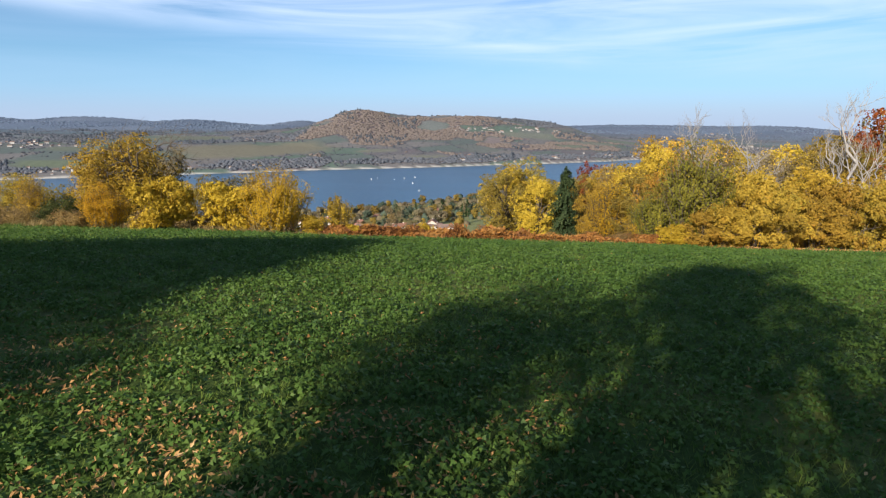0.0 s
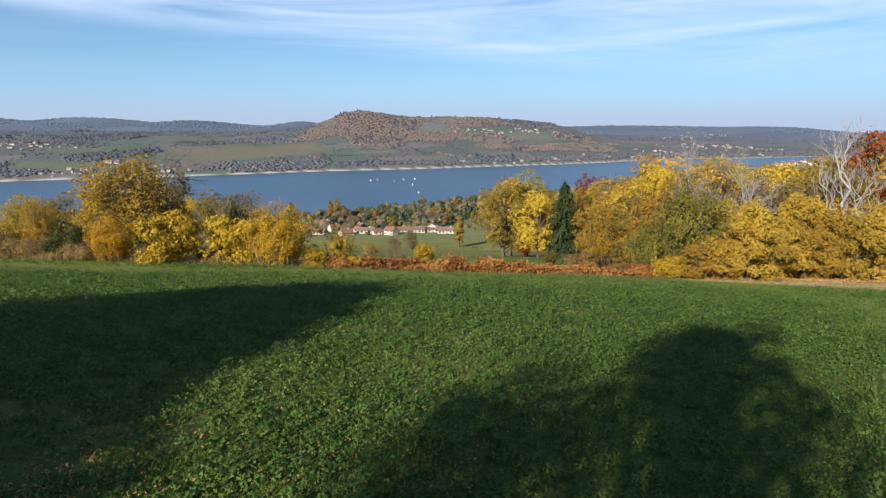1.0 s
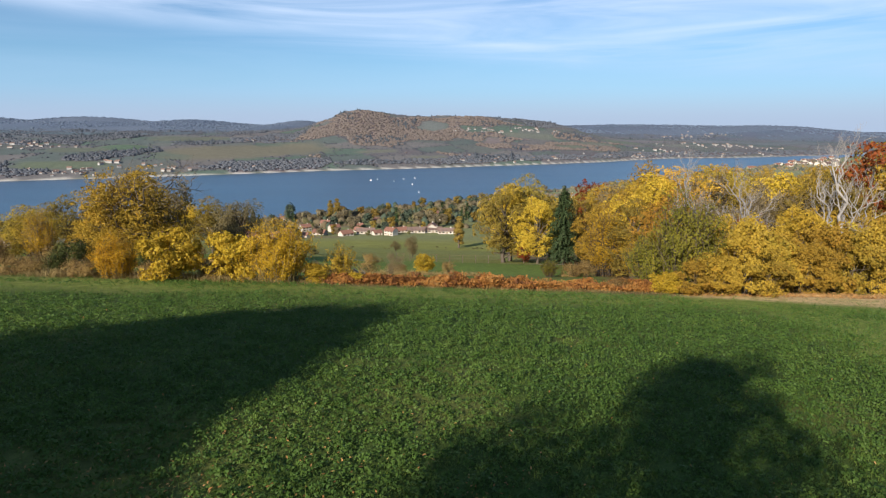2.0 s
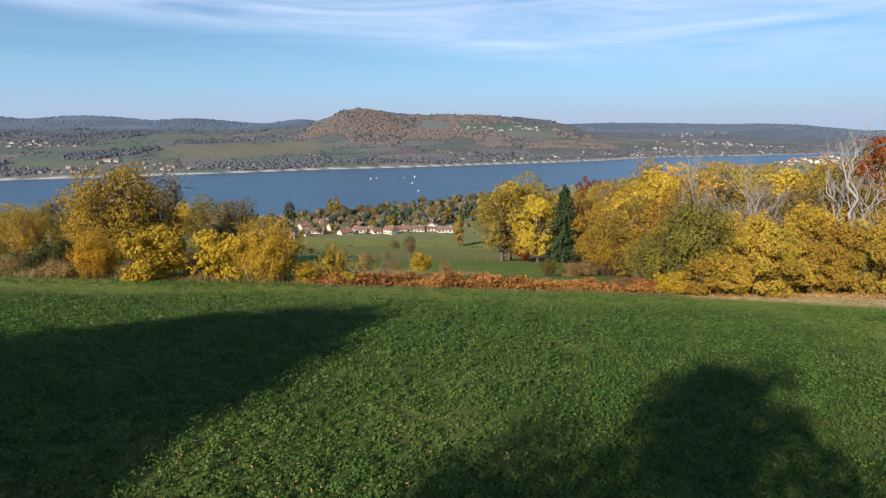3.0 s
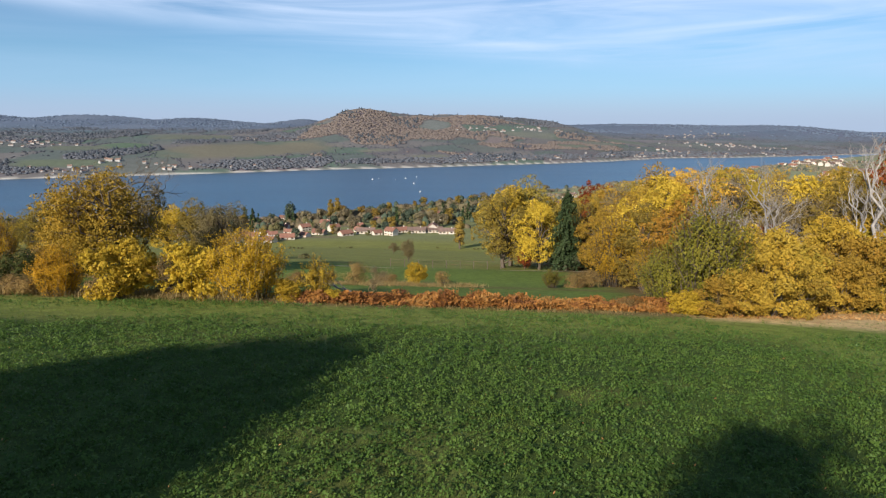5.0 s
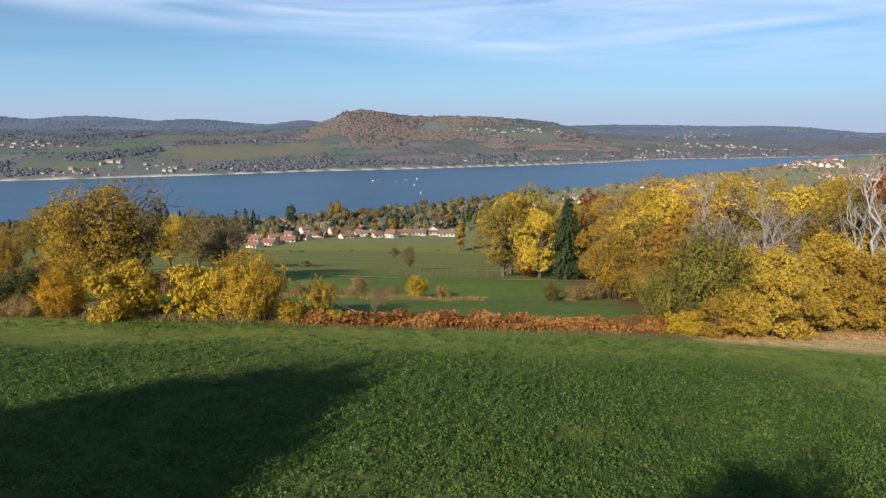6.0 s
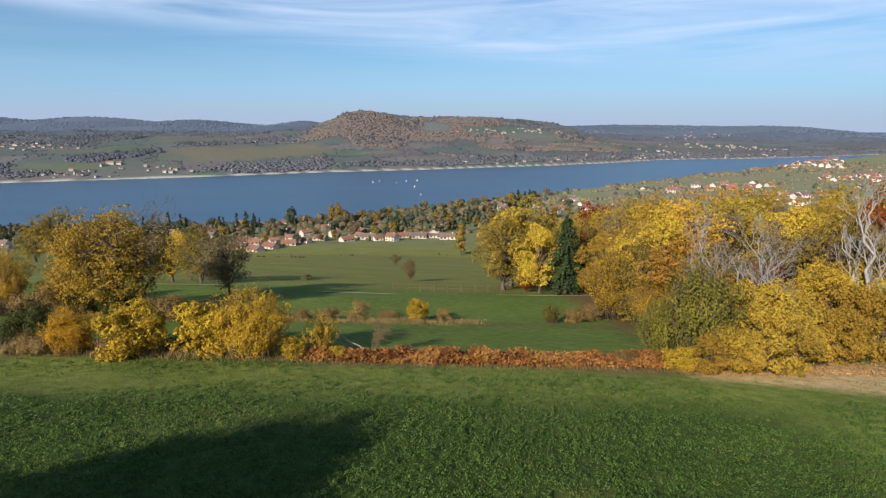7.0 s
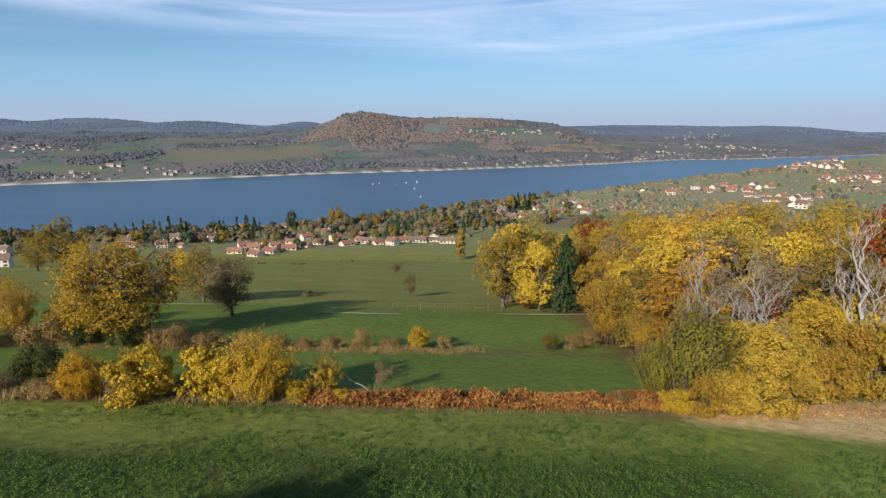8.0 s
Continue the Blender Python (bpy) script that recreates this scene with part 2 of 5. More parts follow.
M_DEADWOOD = plain("weathered dead wood", (0.17, 0.155, 0.14), (0.30, 0.275, 0.25), 4.0, 0.85, 0.6, 0, 0.02)
M_RENDER = plain("pale house render", (0.42, 0.375, 0.31), (0.63, 0.58, 0.50), 0.5, 0.85, 0.1)
M_TILE = plain("clay roof tiles", (0.16, 0.074, 0.050), (0.27, 0.128, 0.086), 0.7, 0.85, 0.5, 0, 0.05)
M_SLATE = plain("dark roof tiles", (0.10, 0.07, 0.06), (0.20, 0.13, 0.10), 0.7, 0.8, 0.5, 0, 0.05)
# far houses: darker, greyer walls and more muted tiles than the near ones
M_GREYRENDER = plain("grey render for far houses", (0.22, 0.215, 0.21), (0.38, 0.37, 0.35), 0.12, 0.9, 0.1)
M_BROWNTILE = plain("muted brown roof tiles", (0.17, 0.105, 0.08), (0.27, 0.17, 0.125), 0.7, 0.85, 0.5, 0, 0.05)
M_SHUTTER = plain("painted shutters", (0.12, 0.07, 0.04), (0.2, 0.12, 0.07), 2.0, 0.6, 0.0)
M_SAIL = plain("sailcloth", (0.78, 0.78, 0.78), (0.85, 0.85, 0.85), 1.0, 0.7, 0.0)
M_TRACK = plain("dry track", (0.29, 0.24, 0.13), (0.46, 0.38, 0.24), 0.6, 0.95, 0.4, 0, 0.03)


def glass_material():
    m, N, K, bs = material("window glass")
    bs.inputs["Base Color"].default_value = (0.02, 0.025, 0.03, 1)
    bs.inputs["Roughness"].default_value = 0.08
    return m


M_GLASS = glass_material()


def water_material():
    m, N, K, bs = material("lake water")
    co = N.new("ShaderNodeTexCoord")
    mp = N.new("ShaderNodeMapping")
    mp.inputs["Scale"].default_value = (0.004, 0.02, 1)
    K.new(co.outputs["Object"], mp.inputs[0])
    a = noise_node(N, K, 1.0, 5.0, mp.outputs[0])
    r = ramp(N, [(0.35, (0.012, 0.053, 0.108)), (0.65, (0.020, 0.073, 0.142))])
    K.new(a.outputs["Fac"], r.inputs[0])
    K.new(r.outputs[0], bs.inputs["Base Color"])
    bs.inputs["IOR"].default_value = 1.33
    bs.inputs["Roughness"].default_value = 0.30
    bs.inputs["Specular IOR Level"].default_value = 0.4
    w = noise_node(N, K, 0.35, 3.0, co.outputs["Object"])
    bump(N, K, bs, w.outputs["Fac"], 0.5, 0.5)
    return m


M_WATER = water_material()


def ground_material():
    """The land cover's colours, far haze included, broken up at three scales."""
    m, N, K, bs = material("ground")
    at = N.new("ShaderNodeAttribute")
    at.attribute_name = "cover"
    co = N.new("ShaderNodeTexCoord")
    big = noise_node(N, K, 0.11, 4.0, co.outputs["Object"])
    mid = noise_node(N, K, 1.7, 5.0, co.outputs["Object"], 0.6)
    fine = noise_node(N, K, 14.0, 4.0, co.outputs["Object"], 0.65)
    c = blend(N, K, "OVERLAY", 0.30, at.outputs["Color"], big.outputs["Fac"])
    c = blend(N, K, "OVERLAY", 0.75, c, mid.outputs["Fac"])
    c = blend(N, K, "OVERLAY", 0.7, c, fine.outputs["Fac"])
    K.new(c, bs.inputs["Base Color"])
    bs.inputs["Roughness"].default_value = 0.95
    bs.inputs["Specular IOR Level"].default_value = 0.1
    bump(N, K, bs, fine.outputs["Fac"], 0.5, 0.05)
    return m


M_GROUND = ground_material()

# ---------------------------------------------------------------- mesh helpers
rng = np.random.default_rng(7)


def vnoise(x, y, seed=0):
    """Smooth noise from 0 to 1 over arrays."""
    x, y = np.asarray(x, float), np.asarray(y, float)
    xi, yi = np.floor(x), np.floor(y)
    u, v = x - xi, y - yi
    u, v = u * u * (3 - 2 * u), v * v * (3 - 2 * v)

    def h(a, b):
        s = np.sin(a * 127.1 + b * 311.7 + seed * 74.7) * 43758.5453
        return s - np.floor(s)

    return (h(xi, yi) * (1 - u) + h(xi + 1, yi) * u) * (1 - v) + (h(xi, yi + 1) * (1 - u) + h(xi + 1, yi + 1) * u) * v


def fbm(x, y, seed=0):
    return 0.55 * vnoise(x, y, seed) + 0.28 * vnoise(x * 2.1, y * 2.1, seed + 1) + 0.17 * vnoise(x * 4.3, y * 4.3, seed + 2)


def grid_mesh(name, verts, faces, mat, smooth=False):
    """A mesh from arrays: n x 3 places, m x k corners."""
    verts, faces = np.asarray(verts, np.float32), np.asarray(faces, np.int32)
    me = bpy.data.meshes.new(name)
    k = faces.shape[1]
    me.vertices.add(len(verts))
    me.vertices.foreach_set("co", verts.ravel())
    me.loops.add(faces.size)
    me.loops.foreach_set("vertex_index", faces.ravel())
    me.polygons.add(len(faces))
    me.polygons.foreach_set("loop_start", np.arange(0, faces.size, k, dtype=np.int32))
    me.polygons.foreach_set("use_smooth", np.full(len(faces), smooth))
    me.update(calc_edges=True)
    me.materials.append(mat)
    return me


def part(name, bm, mat, parent, label=""):
    """Links a bmesh or a mesh as one part under a thing or a part."""
    if isinstance(bm, bmesh.types.BMesh):
        me = bpy.data.meshes.new(name)
        bm.to_mesh(me)
        bm.free()
        me.materials.append(mat)
    else:
        me = bm
    ob = new(name, me)
    ob.parent = parent
    return tagged(ob, label)


def box(bm, x0, x1, y0, y1, z0, z1, bev=0.0):
    vs = [bm.verts.new(p) for p in ((x0, y0, z0), (x1, y0, z0), (x1, y1, z0), (x0, y1, z0), (x0, y0, z1), (x1, y0, z1), (x1, y1, z1), (x0, y1, z1))]
    fs = [bm.faces.new([vs[i] for i in f]) for f in ((3, 2, 1, 0), (4, 5, 6, 7), (0, 1, 5, 4), (1, 2, 6, 5), (2, 3, 7, 6), (3, 0, 4, 7))]
    if bev:
        bmesh.ops.bevel(bm, geom=list({e for f in fs for e in f.edges}), offset=bev, segments=1, affect="EDGES")


def leaf_arrays(c, n, size, r, aspect=0.5, small=False):
    """A pointed leaf at each place c, lying across the way n, size long."""
    k = len(c)
    n = n / (np.linalg.norm(n, axis=1, keepdims=True) + 1e-9)
    a = np.cross(n, r.normal(size=(k, 3)))
    a /= np.linalg.norm(a, axis=1, keepdims=True) + 1e-9
    b = np.cross(n, a)
    s = np.broadcast_to(np.asarray(size, float).reshape(-1, 1), (k, 1)) * 0.5
    if small:
        v = np.stack([c - a * s, c + (a * 0.75 + b * aspect * 1.15) * s, c + (a * 0.75 - b * aspect * 1.15) * s], 1).reshape(-1, 3)
        return v, np.arange(3 * k).reshape(-1, 3)
    v = np.stack([c - a * s, c + b * s * aspect + n * s * 0.12, c + a * s, c - b * s * aspect + n * s * 0.12], 1).reshape(-1, 3)
    return v, np.arange(4 * k).reshape(-1, 4)


def tube_arrays(lines, sides=5):
    """Tapered tubes along lines of (place, radius)."""
    V, F, at = [], [], 0
    ang = np.arange(sides) * 2 * np.pi / sides
    ring = np.stack([np.cos(ang), np.sin(ang)], 1)
    for line in lines:
        p = np.array([q for q, _ in line], float)
        rad = [w for _, w in line]
        d = np.gradient(p, axis=0)
        d /= np.linalg.norm(d, axis=1, keepdims=True) + 1e-9
        ref = np.array([0.31, 0.95, 0.05]) if abs(d[0][2]) > 0.7 else np.array([0.05, 0.1, 1.0])
        for q, t, w in zip(p, d, rad):
            a = np.cross(t, ref)
            a /= np.linalg.norm(a) + 1e-9
            b = np.cross(t, a)
            V.append(q + w * (ring[:, :1] * a + ring[:, 1:] * b))
        m = len(line)
        for i in range(m - 1):
            for j in range(sides):
                F.append((at + i * sides + j, at + i * sides + (j + 1) % sides, at + (i + 1) * sides + (j + 1) % sides, at + (i + 1) * sides + j))
        at += m * sides
    return np.concatenate(V), np.array(F)


def bend(p0, p1, r, n=4, sag=0.15, up=0.1):
    """Points of a crooked limb from p0 to p1."""
    p0, p1 = np.asarray(p0, float), np.asarray(p1, float)
    ln = np.linalg.norm(p1 - p0)
    out = []
    for i in range(n + 1):
        t = i / n
        q = p0 + (p1 - p0) * t + np.array([0, 0, up * ln * math.sin(math.pi * t)])
        if 0 < i < n:
            q = q + r.normal(size=3) * sag * ln * 0.35
        out.append(q)
    return out


def thing(name, label, category, group="", kind=""):
    e = new(name)
    e.empty_display_size = 0.3
    return tagged(e, label, category, group, kind)


# ---------------------------------------------------------------- the lie of the land
LAKE = -76.0


def near_shore(x):
    u = np.maximum(0, x + 125)
    return 515 + 45 * ease(-150, -95, x) + 0.9 * u * u / (u + 25) + 0.15 * np.minimum(0, x + 140) + 14 * (vnoise(x / 90, x * 0, 3) - 0.5)


def far_shore(x):
    return 1210 + 0.475 * x + 60 * np.exp(-(((x - 560) / 180) ** 2)) + 14 * (vnoise(x / 170 + 0.4, x * 0, 5) - 0.5) + 8 * (vnoise(x / 50, x * 0, 6) - 0.5)


def ease(a, b, v):
    t = np.clip((v - a) / (b - a), 0, 1)
    return t * t * (3 - 2 * t)


def hump(x, y, cx, cy, sx, sy, h):
    return h * np.exp(-(((x - cx) / sx) ** 2 + ((y - cy) / sy) ** 2))


def height(x, y):
    """The ground's height: the field, the meadows below it, the lake bed and the hills beyond."""
    x, y = np.asarray(x, float), np.asarray(y, float)
    yy = np.maximum(y, 0)
    z = 0.4 - 0.0027 * np.minimum(yy, 35) ** 2 - 0.03 * np.clip(x, -40, 40) - 0.2 * (np.clip(yy, 35, 300) - 35)
    z = z - 0.3 * ease(12, 33, y) * (1 - ease(56, 72, y)) - 0.25 * ease(36, 50, y) * (1 - ease(56, 72, y))
    z = z + 0.35 * (vnoise(x / 23, y / 23, 11) - 0.5) * ease(36, 60, y)
    s = near_shore(x)
    t = np.clip((yy - 300) / (s - 300), 0, 1)
    z = np.where(yy > 300, z + (LAKE + 0.6 - z) * t ** 0.8, z)
    past = yy - s
    z = np.where(past > 0, np.maximum(LAKE - 4, LAKE + 0.6 - past * 0.15), z)
    d = yy - far_shore(x)
    right = ease(250, 950, x)
    hill = LAKE - 0.6 + d * 0.1 * np.exp(-np.maximum(d, 0) / 60) + 58 * (1 - 0.34 * right) * (1 - np.exp(-np.maximum(d, 0) / 280))
    # the wooded hill and its long shoulder
    hill = hill + hump(x, y, -262, 1830, 105, 300, 26) + hump(x, y, -190, 1850, 230, 260, 36) + hump(x, y, 120, 2000, 250, 270, 50) + hump(x, y, 380, 2050, 110, 200, 20)
    # the farthest ridges
    hill = hill + (20 + 16 * right) * ease(2200, 3100, y)
    for cx, sx, h in ((-2320, 170, 40), (-1800, 330, 44), (-1250, 190, 30), (-720, 115, 26), (940, 420, 12), (1700, 330, 8)):
        hill = hill + hump(x, y, cx, 3100, sx, 420, h)
    hill = hill - 34 * ease(1650, 2300, x)
    hill = hill + (fbm(x / 260, y / 260, 21) - 0.5) * 26 * ease(60, 500, d) * (1 - 0.6 * ease(1700, 2600, y))
    return np.where(d > -8, np.maximum(hill, LAKE - 4), z)


def ground_z(x, y):
    return float(height(np.array([x]), np.array([y]))[0])


def spot(x, y, cx, cy, rx, ry, turn=0.0, soft=0.25):
    """1 within a squarish patch of land, 0 outside it."""
    c, s = math.cos(radians(turn)), math.sin(radians(turn))
    u, v = ((x - cx) * c + (y - cy) * s) / rx, ((y - cy) * c - (x - cx) * s) / ry
    u, v = u + 0.3 * (vnoise(x / 30, y / 30, 17) - 0.5), v + 0.3 * (vnoise(x / 30, y / 30, 18) - 0.5)
    return 1 - ease(1 - soft, 1 + soft, (u ** 4 + v ** 4) ** 0.25)


def parcels(x, y, w, l, seed):
    """Fields as uneven cells: each place's own chance, and how near it is to the next field."""
    u, v = (x * 0.9 + y * 0.42) / w, (y * 0.9 - x * 0.42) / l
    iu, iv = np.floor(u), np.floor(v)
    one, two, own = np.full(u.shape, 9.0), np.full(u.shape, 9.0), np.zeros(u.shape)
    for a in (-1, 0, 1):
        for b in (-1, 0, 1):
            p, q = iu + a, iv + b
            h1, h2, h3 = (np.mod(np.sin(p * k1 + q * k2 + seed) * 43758.5453, 1.0) for k1, k2 in ((127.1, 311.7), (269.5, 183.3), (419.2, 71.9)))
            dist = np.hypot(u - p - 0.15 - 0.7 * h1, v - q - 0.15 - 0.7 * h2)
            near = dist < one
            two = np.where(near, one, np.minimum(two, dist))
            one, own = np.where(near, dist, one), np.where(near, h3, own)
    return own, two - one


# clearings beyond the lake: x, y, half length, half width, turn, colour with haze mixed in
CLEARINGS = (
    (-385, 1245, 165, 78, 40, (0.148, 0.138, 0.101)), (-137, 1312, 45, 16, 25, (0.140, 0.144, 0.113)), (-28, 1274, 40, 14, 20, (0.136, 0.141, 0.113)), (-25, 1735, 38, 60, -10, (0.132, 0.144, 0.135)),
    (130, 1575, 22, 60, -10, (0.168, 0.141, 0.135)), (585, 1890, 110, 50, 25, (0.152, 0.144, 0.149)), (-635, 1222, 48, 55, 20, (0.092, 0.133, 0.086)), (-690, 1160, 50, 40, 20, (0.120, 0.133, 0.099)),
    (900, 2100, 120, 60, 15, (0.150, 0.150, 0.150)), (700, 1790, 80, 26, 25, (0.140, 0.146, 0.130)), (1150, 2050, 160, 60, 15, (0.128, 0.145, 0.150)), (420, 1650, 50, 26, 20, (0.140, 0.144, 0.120)), (330, 1560, 40, 24, 20, (0.130, 0.142, 0.110)),
    (240, 1700, 70, 40, 0, (0.132, 0.140, 0.115)), (520, 1760, 60, 30, 20, (0.120, 0.138, 0.110)), (-630, 1003, 70, 28, 20, (0.112, 0.133, 0.090)), (-590, 1440, 85, 80, 20, (0.124, 0.133, 0.099)),
)
# copses beyond the lake: x, y, half length, half width, turn
COPSES = ((-590, 1130, 34, 95, -30), (-800, 1425, 90, 70, 20), (-165, 1450, 50, 60, 0), (160, 1600, 24, 34, 0), (355, 1730, 45, 45, 0), (-520, 1330, 30, 60, -40))


def woods(x, y):
    """How wooded the land beyond the lake is: over 0.5 there are trees."""
    d = y - far_shore(x)
    own, _ = parcels(x, y, 150, 120, 3.0)
    w = 0.27 + 0.55 * (own - 0.5) + 0.6 * (fbm(x / 170, y / 130, 41) - 0.5)
    w = w + hump(x, y, -190, 1640, 270, 270, 0.62) + hump(x, y, 150, 1600, 260, 170, 0.2) + hump(x, y, 330, 2050, 330, 120, 0.3)
    w = w + 0.5 * np.exp(-((d - 48) / 36) ** 2) * ease(-520, -460, x) - 0.04 * ease(300, 600, x)
    for c in COPSES:
        w = w + 0.6 * spot(x, y, *c)
    for c in CLEARINGS:
        w = w - 0.9 * spot(x, y, *c[:5])
    own, _ = parcels(x, y, 420, 230, 8.0)
    w = np.where(y > 2450, 0.2 + 0.62 * own, w)
    return np.where(d > 6, w, 0)


def cover(x, y):
    """The colour of what grows at each place, with haze mixed in far off."""
    n = len(x)
    c = np.zeros((n, 3))
    c[:] = (0.050, 0.078, 0.017)
    edge = 32.4 + 0.5 * np.sin(x * 0.35)
    worn = fbm(x / 5.0, y / 3.0, 51)[:, None]
    c = c + (np.array([0.15, 0.145, 0.042]) - c) * np.clip((worn - 0.58) * 3, 0, 0.4)

    def lay(mask, col, k=1.0):
        nonlocal c
        mask = np.clip(mask, 0, 1)[:, None] * k
        c = c * (1 - mask) + np.array(col) * mask

    lay(np.maximum(ease(24.5, 29, y), ease(12, 18, x) * ease(9, 14, y)), (0.172, 0.192, 0.041))
    # lighter green grass to the right, with hazy sun glare put into its colour
    lay(ease(12, 18, x) * ease(9, 14, y), (0.160, 0.200, 0.042))
    lay(ease(-0.5, 0.6, y - edge), (0.17, 0.125, 0.05))
    lay(ease(12, 15, x) * ease(-0.7, 0.7, y - 31.4 + 0.3 * np.maximum(0, x - 15)) * (1 - ease(37, 40, y)), (0.60, 0.43, 0.21))
    lay(ease(36, 37.5, y), (0.116, 0.162, 0.031))
    lay(ease(49.5, 50.5, y) * (1 - ease(51.5, 53, y)), (0.13, 0.105, 0.04), 0.7)
    lay(ease(76, 82, y), (0.174, 0.178, 0.046))
    lay(ease(38, 44, y) * ease(13, 17, x + 0 * y - 0.02 * (y - 40)) * (1 - ease(230, 280, y)), (0.15, 0.10, 0.045))
    lay(ease(0.62, 0.70, fbm(x / 30, y / 9, 61)) * ease(80, 95, y), (0.21, 0.20, 0.065), 0.6)
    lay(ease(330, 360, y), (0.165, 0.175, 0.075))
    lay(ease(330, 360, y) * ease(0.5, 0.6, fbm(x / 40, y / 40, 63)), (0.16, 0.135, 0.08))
    # the farther slope's meadows are lightened to carry the haze over them
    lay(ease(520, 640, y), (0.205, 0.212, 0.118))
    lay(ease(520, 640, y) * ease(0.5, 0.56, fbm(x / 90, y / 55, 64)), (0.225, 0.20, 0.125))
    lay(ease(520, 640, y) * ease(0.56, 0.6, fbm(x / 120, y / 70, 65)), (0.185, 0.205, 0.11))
    d = y - far_shore(x)
    far = ease(-5, 0, d)
    own = parcels(x, y, 105, 80, 5.0)[0]
    # beyond the lake the field and wood-floor colours are greyed and blued for haze
    lay(far, (0.112, 0.121, 0.112))
    for low, col in ((0.25, (0.095, 0.115, 0.107)), (0.45, (0.130, 0.124, 0.122)), (0.6, (0.089, 0.123, 0.100)), (0.74, (0.141, 0.135, 0.131)), (0.88, (0.115, 0.109, 0.114))):
        lay(far * (own > low), col)
    for field in CLEARINGS:
        lay(far * spot(x, y, *field[:5]), field[5])
    lay(far * ease(0.46, 0.52, woods(x, y)), (0.123, 0.102, 0.110))
    own = parcels(x, y, 420, 230, 8.0)[0]
    # stronger blue haze tint laid over the ground with distance
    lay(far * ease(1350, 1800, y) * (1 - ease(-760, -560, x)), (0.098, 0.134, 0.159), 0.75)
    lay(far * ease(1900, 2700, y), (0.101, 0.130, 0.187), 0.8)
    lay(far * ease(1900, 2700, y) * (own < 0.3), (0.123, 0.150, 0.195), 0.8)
    lay(far * (1 - ease(5, 9, d)), (0.42, 0.40, 0.36))
    lay(ease(-9, 0, y - near_shore(x)) * (1 - far), (0.2, 0.18, 0.13))
    return c


def build_ground():
    ang = np.concatenate([np.linspace(-46, 46, 340), np.linspace(47, 313, 60)[1:-1]])
    rad = [0.0]
    while rad[-1] < 4900:
        r = rad[-1]
        rad.append(r + (max(0.6, 0.02 * r) if r < 250 else 0.0095 * r if r < 2300 else 0.025 * r))
    rad = np.array(rad[1:])
    A, R = np.meshgrid(np.radians(ang), rad, indexing="ij")
    x, y = (R * np.sin(A)).ravel(), (R * np.cos(A) - 12).ravel()
    z = height(x, y)
    na, nr = len(ang), len(rad)
    i, j = np.meshgrid(np.arange(na), np.arange(nr - 1), indexing="ij")
    i2 = (i + 1) % na
    F = np.stack([i * nr + j, i * nr + j + 1, i2 * nr + j + 1, i2 * nr + j], -1).reshape(-1, 4)[:, ::-1]
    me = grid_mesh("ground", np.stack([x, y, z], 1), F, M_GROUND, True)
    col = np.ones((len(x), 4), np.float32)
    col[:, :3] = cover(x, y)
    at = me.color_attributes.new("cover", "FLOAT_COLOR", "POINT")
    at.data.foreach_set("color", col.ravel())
    tagged(new("ground", me), "green field above meadows sloping to a lake", "ground", kind="structure")


def build_lake():
    xs = np.linspace(-1900, 1500, 120)
    a, b = near_shore(xs) - 30, np.maximum(far_shore(xs) + 25, near_shore(xs) - 20)
    v = np.concatenate([np.stack([xs, a, xs * 0 + LAKE], 1), np.stack([xs, b, xs * 0 + LAKE], 1)])
    n = len(xs)
    f = np.array([(i, i + 1, n + i + 1, n + i) for i in range(n - 1)])
    tagged(new("water", grid_mesh("water", v, f, M_WATER)), "calm deep blue lake between wooded shores", "lake", kind="structure")


build_ground()
build_lake()


def build_track(x0, x1, y0=73.8):
    xs = np.linspace(x0, x1, 24)
    ys = y0 + 0.19 * xs + 0.4 * np.sin(xs * 0.3)
    wide = 0.5 * np.sqrt(np.sin(np.linspace(0.15, math.pi - 0.15, 24)))
    v = np.concatenate([np.stack([xs, ys - wide, height(xs, ys - wide) + 0.06], 1), np.stack([xs, ys + wide, height(xs, ys + wide) + 0.06], 1)])
    n = len(xs)
    tagged(new("track", grid_mesh("track", v, np.array([(i, i + 1, n + i + 1, n + i) for i in range(n - 1)]), M_TRACK)), "pale dry farm track across the meadow", "track", kind="structure")


build_track(-14.4, -4.5)
build_track(7.0, 19.6)
build_track(-38.0, -25.0, 81.5)


def build_fence():
    e = new("fence")
    tagged(e, "low wooden post and wire fence across the meadow", "fence")
    xs = np.linspace(-6, 8, 9)
    ys = 78.0 + 0.15 * xs
    for x, y in zip(xs, ys):
        z = ground_z(x, y)
        bm = bmesh.new()
        box(bm, x - 0.04, x + 0.04, y - 0.04, y + 0.04, z - 0.2, z + 1.05, 0.012)
        part("post", bm, M_BARK, e)
    for h in (0.55, 1.0):
        v, f = tube_arrays([[((x, y - 0.07, ground_z(x, y) + h), 0.012) for x, y in zip(xs, ys)]], 4)
        part("wire", grid_mesh("wire", v, f, M_SHUTTER), None, e)


build_fence()

# ---------------------------------------------------------------- plants


